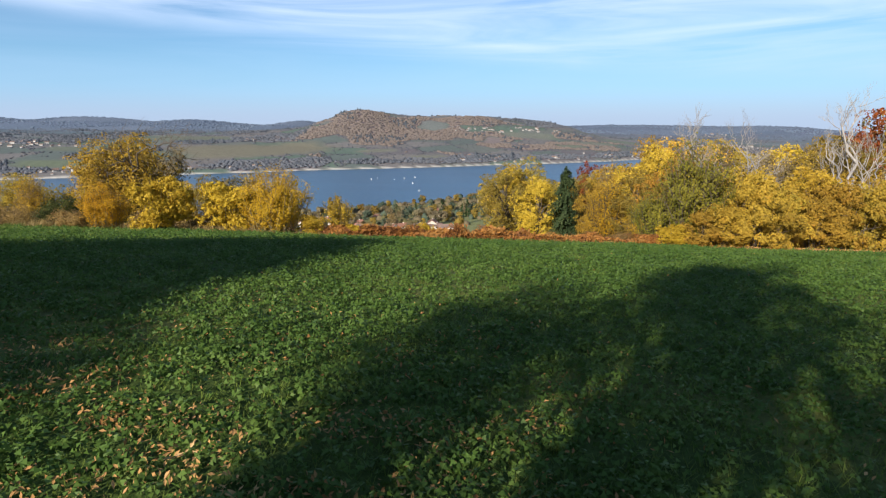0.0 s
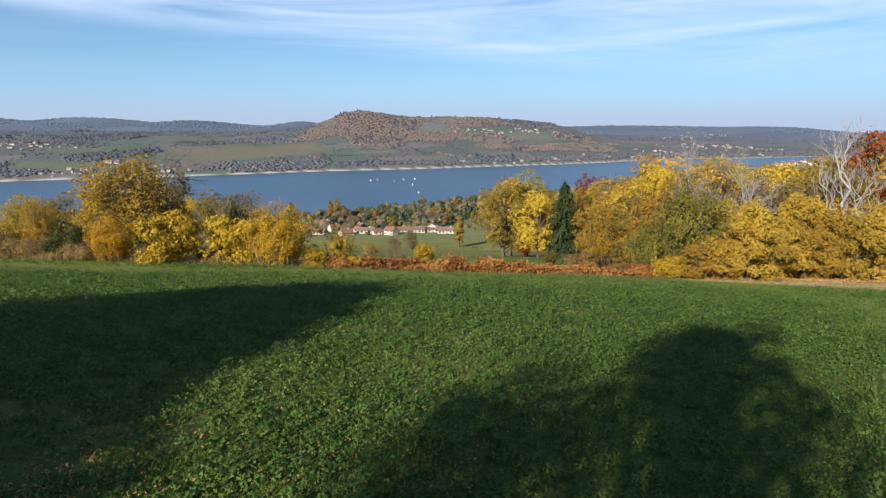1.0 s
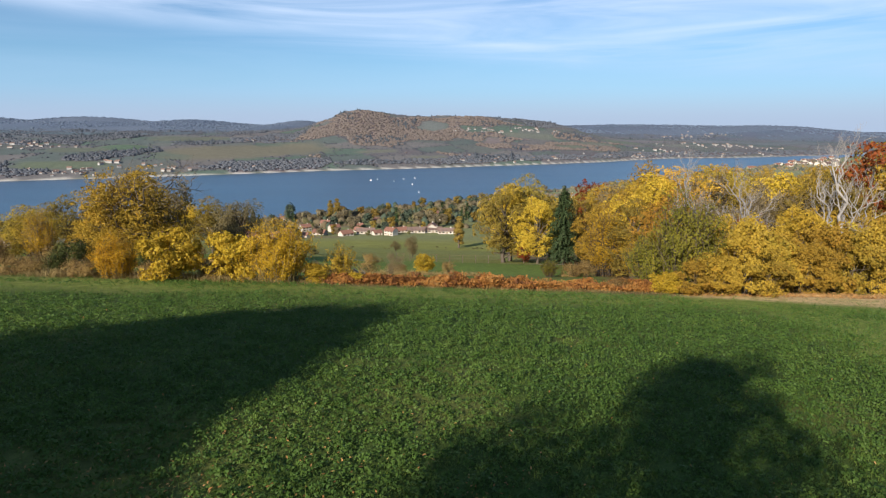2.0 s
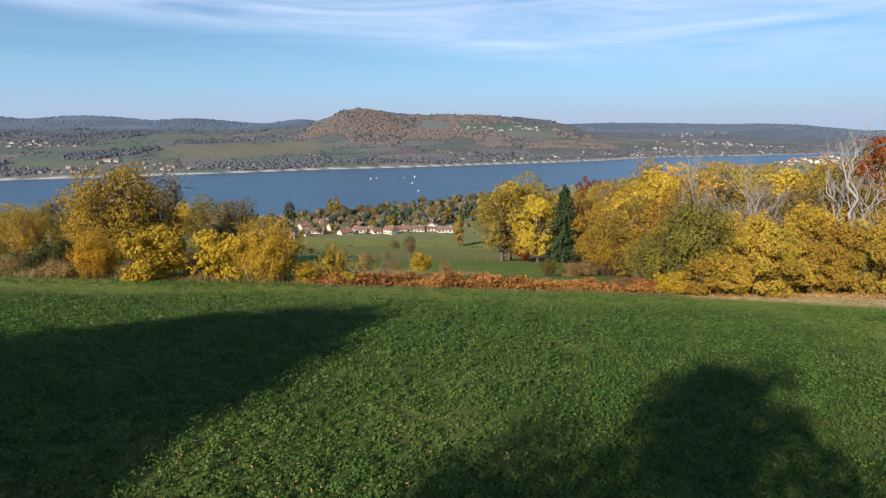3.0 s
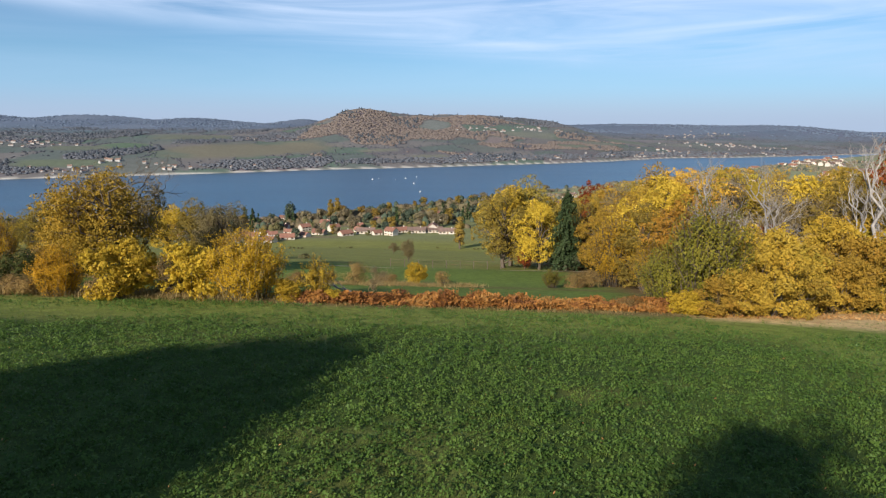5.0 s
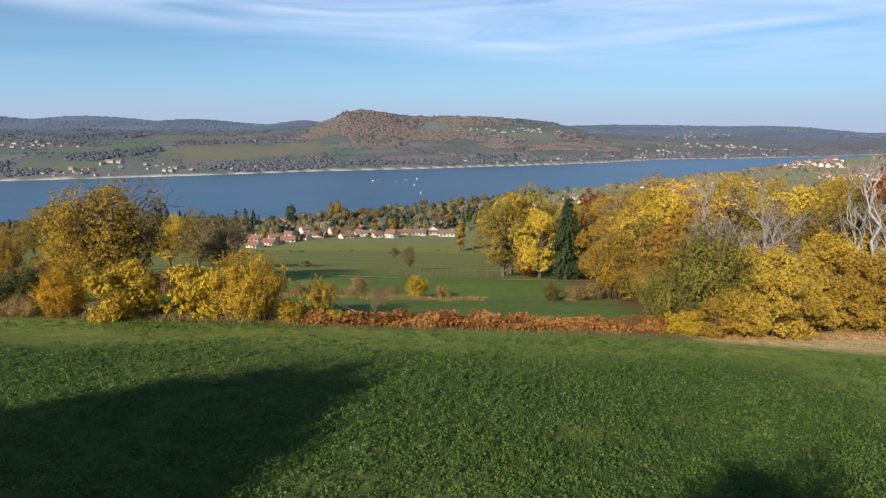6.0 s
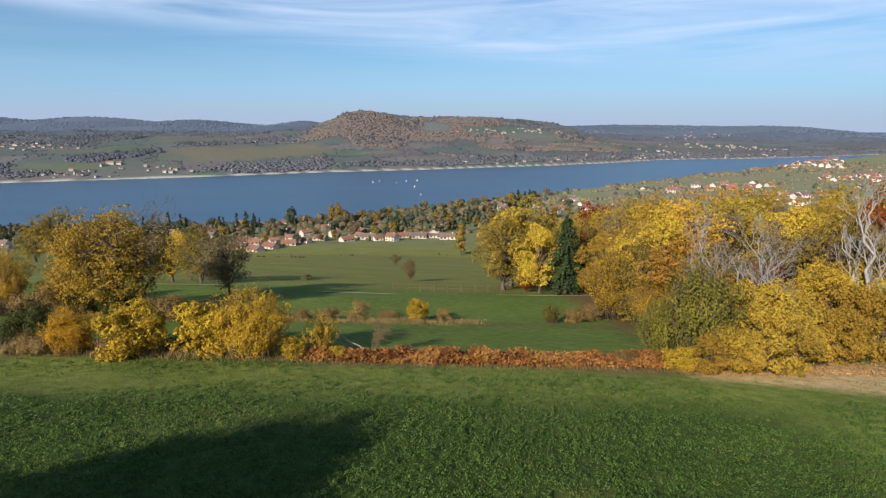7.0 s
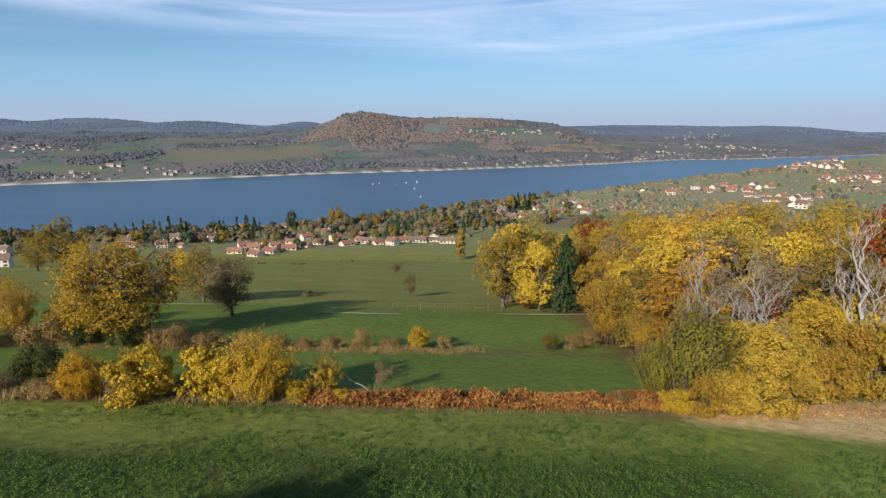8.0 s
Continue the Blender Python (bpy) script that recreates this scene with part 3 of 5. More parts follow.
def broadleaf(name, label, mat, h, w, leaves, leaf, lumps=34, low=0.25, lump=0.30, seed=1, bark=None, trunk=0.028, bare=0.0, top=0.75, group="", category="tree", stems=1, twigs=1, sides=4, loose=0.34, spray=0.0, per=24):
    """A tree or shrub: trunk and crooked limbs, each ending in an uneven cloud of leaves. h high, w half as wide as the crown."""
    r = np.random.default_rng(seed)
    e = thing(name, label, category, group)
    cz, rz = h * (low + 1) / 2, h * (1 - low) / 2
    C = []
    while len(C) < lumps:
        p = r.uniform(-1, 1, 3)
        q = np.linalg.norm(p)
        if not 0.35 < q < 1.06:
            continue
        squeeze = 1 - (1 - top) * max(0, p[2])
        C.append(np.array([p[0] * w * squeeze, p[1] * w * squeeze, cz + p[2] * rz]) * np.array([1, 1, 1 - 0.06 * r.random()]))
    C = np.array(C)
    size = w * lump * r.uniform(0.5, 1.5, lumps)
    lines = []
    fork = h * (low * 0.7 + 0.08)
    if stems == 1:
        trunk_pts = bend((0, 0, -0.3), (r.normal() * 0.05 * w, r.normal() * 0.05 * w, h * 0.72), r, 6, 0.05, 0)
        lines.append([(p, max(0.02, h * trunk * (1.15 - 0.95 * i / 6))) for i, p in enumerate(trunk_pts)])
    for c, s in zip(C, size):
        if stems == 1:
            t = np.clip((c[2] * 0.62) / (h * 0.72), 0.12, 0.85)
            k = t * 6
            i = min(5, int(k))
            root = trunk_pts[i] + (trunk_pts[i + 1] - trunk_pts[i]) * (k - i)
        else:
            root = np.array([r.normal() * 0.12 * w, r.normal() * 0.12 * w, -0.1])
        pts = bend(root, c, r, 4, 0.16, 0.12)
        lines.append([(p, max(0.012, h * trunk * 0.42 * (1 - 0.8 * j / 4))) for j, p in enumerate(pts)])
        for _ in range(twigs):
            tip = r.normal(size=3) * s * 0.8
            tip *= min(1.0, s * 0.85 / np.linalg.norm(tip))
            lines.append([(p, max(0.006, h * trunk * 0.12 * (1 - 0.3 * j))) for j, p in enumerate(bend(c, c + tip, r, 2, 0.2, 0))])
    v, f = tube_arrays(lines, sides)
    part("trunk", grid_mesh(name + " trunk", v, f, bark or M_BARK, True), None, e)
    # each lump carries flat, drooping sprays of leaves, or loose leaves
    count = leaves // per if spray else leaves
    pick = r.choice(lumps, count, p=size**2 / (size**2).sum())
    way = r.normal(size=(count, 3))
    way /= np.linalg.norm(way, axis=1, keepdims=True)
    cc = C[pick] + way * (size[pick] * (0.45 + 0.75 * r.random(count) ** 0.6))[:, None] * np.array([1, 1, 0.8])
    out = cc - np.array([0, 0, cz])
    out = out / (np.linalg.norm(out, axis=1, keepdims=True) + 1e-6)
    up = out * 0.5 + way * 0.9 + np.array([0, 0, 0.35])
    if spray:
        up = way + out * 0.6 + np.array([0, 0, 0.12]) + r.normal(size=(count, 3)) * 0.4
        up /= np.linalg.norm(up, axis=1, keepdims=True)
        wide = np.repeat(spray * r.uniform(0.6, 1.35, count), per)
        cc, up = np.repeat(cc, per, 0), np.repeat(up, per, 0)
        flat = r.normal(size=cc.shape)
        flat -= up * (flat * up).sum(1, keepdims=True)
        flat /= np.linalg.norm(flat, axis=1, keepdims=True) + 1e-9
        tilt = np.arccos(1 - 0.9 * r.random(len(cc)))
        way = up * np.cos(tilt)[:, None] + flat * np.sin(tilt)[:, None]
        cc = cc + way * (wide * r.uniform(0.8, 1.1, len(cc)))[:, None] * np.array([1, 1, 0.72]) - up * (wide * 0.6)[:, None]
        up = way
    ok = cc[:, 2] > 0.08
    cc, up = cc[ok], up[ok]
    k = len(cc)
    v, f = leaf_arrays(cc, up + r.normal(size=(k, 3)) * loose, leaf * r.uniform(0.6, 1.3, k), r, 0.75, True)
    part("crown", grid_mesh(name + " crown", v, f, mat), None, e)
    return e


def wand_shrub(name, label, mat, h, w, wands, leaves, leaf, seed, group="", category="shrub", spread=0.3, fork=3, bark=None):
    """A shrub of many upright wands fanning out from its base, leafy along most of their length."""
    r = np.random.default_rng(seed)
    e = thing(name, label, category, group)
    lines = []
    for _ in range(wands):
        a, q = r.uniform(0, 2 * np.pi), math.sqrt(r.random())
        d = np.array([math.cos(a), math.sin(a), 0.0])
        foot = d * w * spread * q + np.array([*(r.normal(size=2) * 0.06 * w), -0.1])
        tip = d * w * q * r.uniform(0.8, 1.12) + np.array([0, 0, h * (1 - 0.45 * q * q) * r.uniform(0.62, 1.04)])
        pts = bend(foot, tip, r, 4, 0.05, 0.10)
        lines.append([(p, max(0.005, 0.0065 * h * (1 - 0.2 * j))) for j, p in enumerate(pts)])
        for _ in range(fork):
            k = r.integers(1, 4)
            way = np.array([*r.normal(size=2), 1.3 + 0.5 * r.random()])
            lines.append([(p, max(0.004, 0.003 * h * (1 - 0.3 * j))) for j, p in enumerate(bend(pts[k], pts[k] + way / np.linalg.norm(way) * h * r.uniform(0.12, 0.26), r, 2, 0.08, 0))])
    v, f = tube_arrays(lines, 3)
    part("trunk", grid_mesh(name + " wands", v, f, bark or M_BARK, True), None, e)
    pick = r.integers(0, len(lines), leaves)
    P = [np.array([p for p, _ in ln]) for ln in lines]
    t = r.random(leaves) ** 0.75
    c = np.array([P[i][0] + (P[i][-1] - P[i][0]) * u if len(P[i]) == 3 else P[i][min(3, int(u * 4))] + (P[i][min(3, int(u * 4)) + 1] - P[i][min(3, int(u * 4))]) * (u * 4 % 1) for i, u in zip(pick, t)])
    c = c + r.normal(size=c.shape) * 0.022 * h
    c = c[c[:, 2] > 0.06]
    out = c - np.array([0, 0, h * 0.35])
    out = out / (np.linalg.norm(out, axis=1, keepdims=True) + 1e-6) + r.normal(size=c.shape) * 0.55
    v, f = leaf_arrays(c, out, leaf * r.uniform(0.6, 1.35, len(c)), r, 0.6, True)
    part("crown", grid_mesh(name + " leaves", v, f, mat), None, e)
    return e


def bare_tree(name, label, h, w, seed, mat, group="", levels=4, thick=0.03, twigs=None, straight=0.22):
    """A leafless tree of crooked, forking limbs."""
    r = np.random.default_rng(seed)
    e = thing(name, label, "tree", group)
    lines = []

    def grow(p, d, ln, rad, level):
        q = p + d * ln
        pts = bend(p, q, r, 4, straight * 0.4 if level == levels else straight, 0.03)
        lines.append([(a, rad * (1 - 0.45 * i / 4)) for i, a in enumerate(pts)])
        if level == 0:
            return
        for i in range(3 if level > 1 else 4):
            base = pts[2 + (i % 3)]
            side = r.normal(size=3)
            side -= d * (side @ d)
            side /= np.linalg.norm(side) + 1e-9
            nd = d * 0.8 + side * (0.6 + 0.3 * r.random()) * np.array([w, w, 0.7]) + np.array([0, 0, 0.22])
            grow(base, nd / np.linalg.norm(nd), ln * r.uniform(0.5, 0.8), rad * 0.5, level - 1)

    grow(np.array([0, 0, -0.4]), np.array([r.normal() * 0.06, r.normal() * 0.06, 1.0]), h * 0.42, h * thick, levels)
    v, f = tube_arrays(lines, 5)
    part("trunk", grid_mesh(name + " limbs", v, f, mat, True), None, e)
    if twigs:
        ends = np.array([ln[-1][0] for ln in lines if ln[0][1] < h * thick * 0.2])
        c = np.repeat(ends, twigs[0], 0) + r.normal(size=(len(ends) * twigs[0], 3)) * h * 0.035
        v, f = leaf_arrays(c, r.normal(size=c.shape), twigs[1] * r.uniform(0.6, 1.4, len(c)), r, twigs[2])
        part("crown", grid_mesh(name + " twigs", v, f, twigs[3]), None, e)
    return e


def conifer(name, label, h, w, seed, n=1500, leaf=0.6, group="", narrow=1.0):
    r = np.random.default_rng(seed)
    e = thing(name, label, "fir tree", group)
    v, f = tube_arrays([[((0, 0, -0.3), h * 0.022), ((0, 0, h * 0.5), h * 0.014), ((0, 0, h), 0.01)]], 6)
    part("trunk", grid_mesh(name + " trunk", v, f, M_BARK, True), None, e)
    # drooping boughs in uneven whorls, each a row of needle sprays
    boughs = max(40, n // 60)
    per = n // boughs
    lv = r.random(boughs) ** 0.8
    ang = r.uniform(0, 2 * np.pi, boughs)
    ln = w * (0.12 + lv**narrow * r.uniform(0.62, 1.12, boughs)) * (1 + 0.16 * np.sin(ang * 2 + 1.3) + 0.12 * np.sin(lv * 9 + ang))
    z0 = h * (0.05 + 0.95 * (1 - lv))
    t = r.uniform(0.15, 1.0, (boughs, per))
    side = r.normal(size=(boughs, per)) * 0.11 * ln[:, None] * (1.25 - t)
    ca, sa = np.cos(ang)[:, None], np.sin(ang)[:, None]
    rad = ln[:, None] * t
    c = np.stack([ca * rad - sa * side, sa * rad + ca * side, z0[:, None] - 0.34 * rad * t + 0.1 * rad + r.normal(size=t.shape) * 0.02 * h], 2).reshape(-1, 3)
    c = c[c[:, 2] > 0.1]
    k = len(c)
    out = np.stack([c[:, 0], c[:, 1], np.full(k, w * 0.6)], 1) / w + r.normal(size=(k, 3)) * 0.35
    v, f = leaf_arrays(c, out, leaf * r.uniform(0.6, 1.3, k), r, 0.42, True)
    part("crown", grid_mesh(name + " needles", v, f, M_NEEDLE), None, e)
    return e


class Kind:
    """One kind of thing: the first stands itself, the others are copies of it."""

    def __init__(self, ob):
        self.ob, self.used = ob, False

    def put(self, x, y, turn=0.0, size=1.0, tall=1.0, sink=0.0, z=None, label=""):
        z = ground_z(x, y) - sink if z is None else z
        m = Matrix.LocRotScale((x, y, z), Euler((0, 0, turn)), (size, size, size * tall))
        if not self.used:
            self.used, ob = True, self.ob
            ob.matrix_basis = m
        else:
            s = self.ob.scale
            ob = copy_thing(self.ob, m @ Matrix.Diagonal((1 / s[0], 1 / s[1], 1 / s[2], 1)))
        return tagged(ob, label)


WOOD = "trees of the wood beside the meadow"
chestnut_a = Kind(broadleaf("chestnut_tree", "broad chestnut tree with yellow autumn leaves", M_CHESTNUT, 10, 4.6, 23000, 0.18, 44, 0.06, 0.27, 101, group=WOOD, spray=0.44, per=15))
chestnut_b = Kind(broadleaf("chestnut_tree", "spreading chestnut tree in golden brown autumn leaf", M_OLDGOLD, 10, 5.0, 23000, 0.18, 46, 0.05, 0.26, 102, group=WOOD, spray=0.44, per=15))
chestnut_c = Kind(broadleaf("chestnut_tree", "tall chestnut tree with thinning yellow leaves", M_MUSTARD, 10, 3.8, 18000, 0.175, 40, 0.12, 0.28, 103, group=WOOD, spray=0.40, per=15))
lime_a = Kind(broadleaf("deciduous_tree", "rounded tree with yellow-green autumn leaves", M_LIME, 10, 3.8, 18000, 0.175, 40, 0.06, 0.28, 104, group=WOOD, spray=0.40, per=15))
olive_a = Kind(wand_shrub("shrub", "tall bushy olive-green shrub at the field edge", M_OLIVE, 5.8, 2.5, 110, 15000, 0.13, 105, WOOD, spread=0.35))
feathery = Kind(wand_shrub("deciduous_tree", "slender feathery tree with fine yellow leaves", M_AMBER, 7.0, 2.1, 110, 15000, 0.12, 109, WOOD, "tree", 0.25))
copper_a = Kind(broadleaf("chestnut_tree", "chestnut tree with copper-orange autumn leaves", M_COPPER, 10, 4.0, 18000, 0.175, 42, 0.06, 0.28, 112, group=WOOD, spray=0.40, per=15))
rust_a = Kind(broadleaf("oak_tree", "oak tree with rust-red autumn leaves", M_RUST, 10, 3.0, 9000, 0.22, 36, 0.15, 0.3, 106, group=WOOD, spray=0.6))
thin_a = Kind(bare_tree("deciduous_tree", "nearly bare brown tree with fine twigs", 10, 1.0, 107, M_BARK, WOOD, 4, 0.02, (30, 0.34, 0.25, M_TWIG)))
thicket = Kind(broadleaf("chestnut_coppice", "dense yellow chestnut coppice at the field edge", M_CHESTNUT, 5.0, 2.6, 15000, 0.155, 38, 0.0, 0.245, 108, group=WOOD, stems=5, trunk=0.018, category="shrub", top=0.85, spray=0.32, per=16))
coppice = Kind(broadleaf("chestnut_coppice", "olive-gold chestnut coppice in the wood's edge", M_OLDGOLD, 5.0, 2.5, 15000, 0.155, 38, 0.0, 0.245, 110, group=WOOD, stems=5, trunk=0.018, category="shrub", top=0.7, spray=0.32, per=16))

# the wood to the side of the meadow: kind, x, y, size, tallness, sink
for k, (kind, x, y, s, tall) in enumerate([
    (thicket, 14.6, 33.3, 0.45, 0.9), (thicket, 15.8, 33.6, 0.56, 0.9), (thicket, 17.4, 33.6, 0.66, 1.1), (coppice, 18.9, 34.2, 0.62, 1.0), (thicket, 20.0, 35.2, 0.55, 1.1),
    (coppice, 15.8, 35.4, 0.55, 0.9), (thicket, 18.2, 36.0, 0.82, 1.15), (coppice, 19.8, 37.2, 0.85, 1.05), (thicket, 21.6, 37.6, 0.66, 1.2), (coppice, 22.8, 39.4, 0.8, 1.0),
    (coppice, 19.4, 39.2, 0.9, 1.1), (coppice, 17.4, 39.8, 0.7, 1.1), (thicket, 21.2, 40.4, 0.8, 0.95), (coppice, 24.8, 41.8, 0.8, 1.1), (thicket, 23.4, 37.2, 0.6, 1.1), (thicket, 25.3, 38.8, 0.8, 1.15), (coppice, 27.6, 39.6, 0.9, 1.1), (thicket, 30.0, 40.2, 0.85, 1.1), (coppice, 28.6, 42.6, 0.9, 1.3), (thicket, 31.0, 44.5, 1.0, 1.2), (coppice, 34.5, 45.0, 1.1, 1.25), (thicket, 39.0, 46.5, 1.2, 1.2),
    (chestnut_c, 25.0, 40.4, 0.66, 0.9), (chestnut_a, 27.5, 44.2, 0.62, 1.0),
    (olive_a, 14.8, 35.4, 1.0, 1.2), (olive_a, 13.3, 36.8, 0.7, 1.05), (olive_a, 15.6, 36.6, 0.85, 1.1),
    (lime_a, 31.5, 48.5, 0.92, 1.0), (rust_a, 38.0, 52.5, 1.25, 1.05), (chestnut_b, 35.5, 54.0, 1.0, 1.0), (chestnut_a, 42.5, 49.0, 1.25, 1.0), (chestnut_b, 45.0, 54.0, 1.3, 1.0),
    (feathery, 15.9, 57.0, 1.0, 1.0), (lime_a, 18.2, 56.0, 0.74, 1.0), (feathery, 17.4, 52.0, 0.7, 1.0), (chestnut_c, 21.2, 58.5, 1.05, 1.0), (copper_a, 24.0, 60.0, 1.1, 1.0), (copper_a, 20.6, 52.0, 0.82, 1.0),
    (chestnut_a, 24.0, 67.0, 1.15, 1.0), (chestnut_c, 26.5, 70.0, 1.1, 1.0), (chestnut_b, 31.0, 66.0, 1.15, 1.0), (chestnut_c, 36.0, 62.0, 1.1, 1.0),
    (lime_a, 8.9, 84.0, 1.0, 1.1), (chestnut_c, 13.2, 81.0, 0.85, 1.1), (chestnut_c, 10.8, 93.0, 1.15, 1.1), (lime_a, 14.0, 97.0, 1.2, 1.15),
    (chestnut_c, 25.4, 88.0, 1.2, 1.0), (chestnut_b, 27.0, 104.0, 1.3, 1.0), (chestnut_a, 29.0, 84.0, 1.2, 1.0), (chestnut_b, 37.0, 80.0, 1.2, 1.0), (chestnut_a, 43.0, 72.0, 1.1, 1.0),
    (rust_a, 23.2, 95.0, 1.1, 1.2), (lime_a, 20.2, 86.0, 1.0, 1.0), (chestnut_a, 19.8, 74.5, 0.62, 1.3), (chestnut_c, 19.0, 104.0, 1.2, 1.0), (chestnut_c, 34.0, 100.0, 1.42, 1.0), (copper_a, 42.0, 96.0, 1.47, 1.0),
    (chestnut_a, 50.0, 88.0, 1.2, 1.0), (chestnut_c, 57.0, 80.0, 1.2, 1.0), (rust_a, 50.0, 68.0, 1.45, 1.0), (rust_a, 26.5, 50.0, 0.6, 1.0),
    (chestnut_b, 50.0, 60.0, 1.3, 1.0), (chestnut_a, 58.0, 70.0, 1.2, 1.0), (chestnut_b, 52.0, 104.0, 1.42, 1.0), (chestnut_a, 62.0, 96.0, 1.25, 1.0),
    (thin_a, 33.0, 52.0, 0.95, 1.0), (thin_a, 29.0, 54.0, 1.0, 1.0), (thin_a, 40.0, 62.0, 0.8, 1.0), (thin_a, 25.5, 52.5, 0.9, 1.0), (thin_a, 46.0, 80.0, 1.2, 1.0), (thin_a, 28.4, 63.0, 1.2, 1.0), (thin_a, 34.5, 71.0, 1.05, 1.0), (thin_a, 24.0, 75.0, 1.15, 1.0), 
    (chestnut_c, 28.0, 120.0, 1.42, 1.0), (chestnut_b, 38.0, 118.0, 1.47, 1.0), (chestnut_c, 48.0, 116.0, 1.42, 1.0), (chestnut_a, 60.0, 116.0, 1.53, 1.0), (chestnut_b, 72.0, 110.0, 1.53, 1.0),
    (rust_a, 11.4, 81.4, 0.3, 1.0), (rust_a, 18.6, 59.0, 0.4, 0.9), (copper_a, 19.4, 60.5, 0.62, 1.0),
]):
    if y > 46 and kind is not rust_a:
        tall *= 1 + 0.14 * float(ease(26, 50, np.array(x)))
    kind.put(x, y, turn=k * 2.4, size=s, tall=tall, sink=0.1)

fir = Kind(conifer("fir_tree", "dark green fir tree among yellow trees", 10.4, 2.8, 111, 15000, 0.3, narrow=0.78))
fir.put(16.3, 79.2, 0.3, 0.98)

DEAD = "dead trees standing in the wood"
dead_a = Kind(bare_tree("dead_tree", "dead grey tree with bare crooked limbs", 10, 0.62, 124, M_DEADWOOD, DEAD, 5, 0.022, None, 0.19))
dead_b = Kind(bare_tree("dead_tree", "dead bleached tree with broken branching limbs", 10, 0.75, 126, M_DEADWOOD, DEAD, 5, 0.021, None, 0.19))
dead_a.put(16.6, 38.4, 2.9, 0.92)
dead_b.put(20.7, 39.4, 0.3, 0.9)
dead_a.put(28.6, 42.3, 2.4, 1.2)
dead_b.put(30.6, 42.6, -0.3, 0.85)
dead_b.put(22.6, 45.5, 5.0, 0.8)

# ---- the hedge along the field and the trees behind it
HEDGE = "shrubs along the field edge"
shrub_gold = Kind(wand_shrub("shrub", "bushy golden shrub of upright shoots at the field edge", M_AMBER, 4.2, 2.2, 130, 27000, 0.088, 131, HEDGE, spread=0.42, bark=M_TWIG))
shrub_yellow = Kind(broadleaf("shrub", "bright yellow leafy shrub at the field edge", M_GOLD, 3.1, 1.6, 9000, 0.14, 36, 0.0, 0.28, 132, spray=0.26, per=14, group=HEDGE, stems=5, trunk=0.012, category="shrub"))
shrub_pale = Kind(wand_shrub("shrub", "loose shrub of thin stems with pale yellow leaves", M_GOLD, 2.6, 1.25, 46, 3200, 0.10, 138, HEDGE, bark=M_TWIG))
shrub_thin = Kind(broadleaf("shrub", "sparse shrub with brownish leaves", M_BROWN, 2.6, 1.2, 3200, 0.10, 34, 0.05, 0.3, 133, group=HEDGE, stems=6, trunk=0.010, category="shrub"))
shrub_bare = Kind(bare_tree("shrub", "leafless grey-brown shrub behind the bracken", 2.8, 0.9, 134, M_TWIG, HEDGE, 4, 0.012, (14, 0.10, 0.3, M_TWIG)))
shrub_orange = Kind(wand_shrub("shrub", "upright orange-yellow shrub of fine shoots at the field edge", M_ORANGE, 3.6, 1.35, 120, 26000, 0.075, 135, HEDGE, spread=0.5, bark=M_TWIG))
shrub_brown = Kind(broadleaf("shrub", "low brown bramble in rough grass", M_BROWN, 1.6, 1.5, 6000, 0.085, 34, 0.0, 0.3, 136, group=HEDGE, stems=6, trunk=0.010, category="shrub"))
shrub_green = Kind(broadleaf("shrub", "low green-leaved shrub in rough grass", M_GREEN, 2.2, 1.5, 6000, 0.12, 30, 0.0, 0.3, 137, group=HEDGE, stems=6, trunk=0.010, category="shrub"))
for k, (kind, x, y, s, tall) in enumerate([
    (shrub_orange, -18.6, 32.9, 0.92, 0.85), (shrub_yellow, -15.2, 32.4, 0.92, 1.12), (shrub_yellow, -12.1, 33.5, 0.9, 1.12), (shrub_gold, -9.5, 33.7, 1.04, 0.98),
    (shrub_pale, -6.2, 35.2, 1.0, 1.0), (shrub_bare, -3.4, 35.6, 0.85, 1.0), (shrub_brown, -20.8, 33.0, 0.8, 0.8), (shrub_brown, -16.6, 33.2, 0.75, 0.9),
    (shrub_brown, -13.2, 34.0, 0.8, 0.8), (shrub_yellow, -7.4, 33.6, 0.5, 0.8), (shrub_brown, -24.5, 33.5, 0.9, 0.8), (shrub_green, -24.0, 37.5, 0.9, 1.0),
    (shrub_brown, -28.0, 34.0, 1.0, 0.8), (shrub_yellow, -5.0, 33.6, 0.32, 0.8), (shrub_brown, 10.5, 34.6, 0.6, 0.8), (shrub_yellow, 13.0, 33.4, 0.5, 0.9),
    (shrub_yellow, -1.7, 52.0, 0.62, 1.0), (shrub_thin, -6.4, 51.0, 0.8, 1.0), (shrub_brown, -8.8, 50.5, 0.75, 0.9), (shrub_brown, -3.9, 51.6, 0.7, 0.8),
    (shrub_thin, -13.0, 50.0, 0.8, 0.8), (shrub_brown, -15.5, 49.5, 0.9, 1.0), (shrub_brown, -11.0, 50.2, 0.7, 0.8), (shrub_thin, 0.6, 52.0, 0.55, 1.0),
    (olive_a, 9.8, 53.0, 0.36, 0.9), (shrub_brown, 12.2, 54.4, 0.9, 0.9), (shrub_thin, 13.6, 55.0, 0.8, 0.9), (shrub_brown, -38.0, 49.0, 1.3, 1.0),
    (shrub_brown, -36.0, 46.0, 1.2, 1.0), (shrub_brown, -18.5, 49.0, 1.0, 0.9), (shrub_green, -26.5, 50.2, 0.8, 0.8), (shrub_green, -22.5, 50.4, 0.7, 0.7),
]):
    kind.put(x, y, turn=k * 1.7, size=s, tall=tall, sink=0.05)

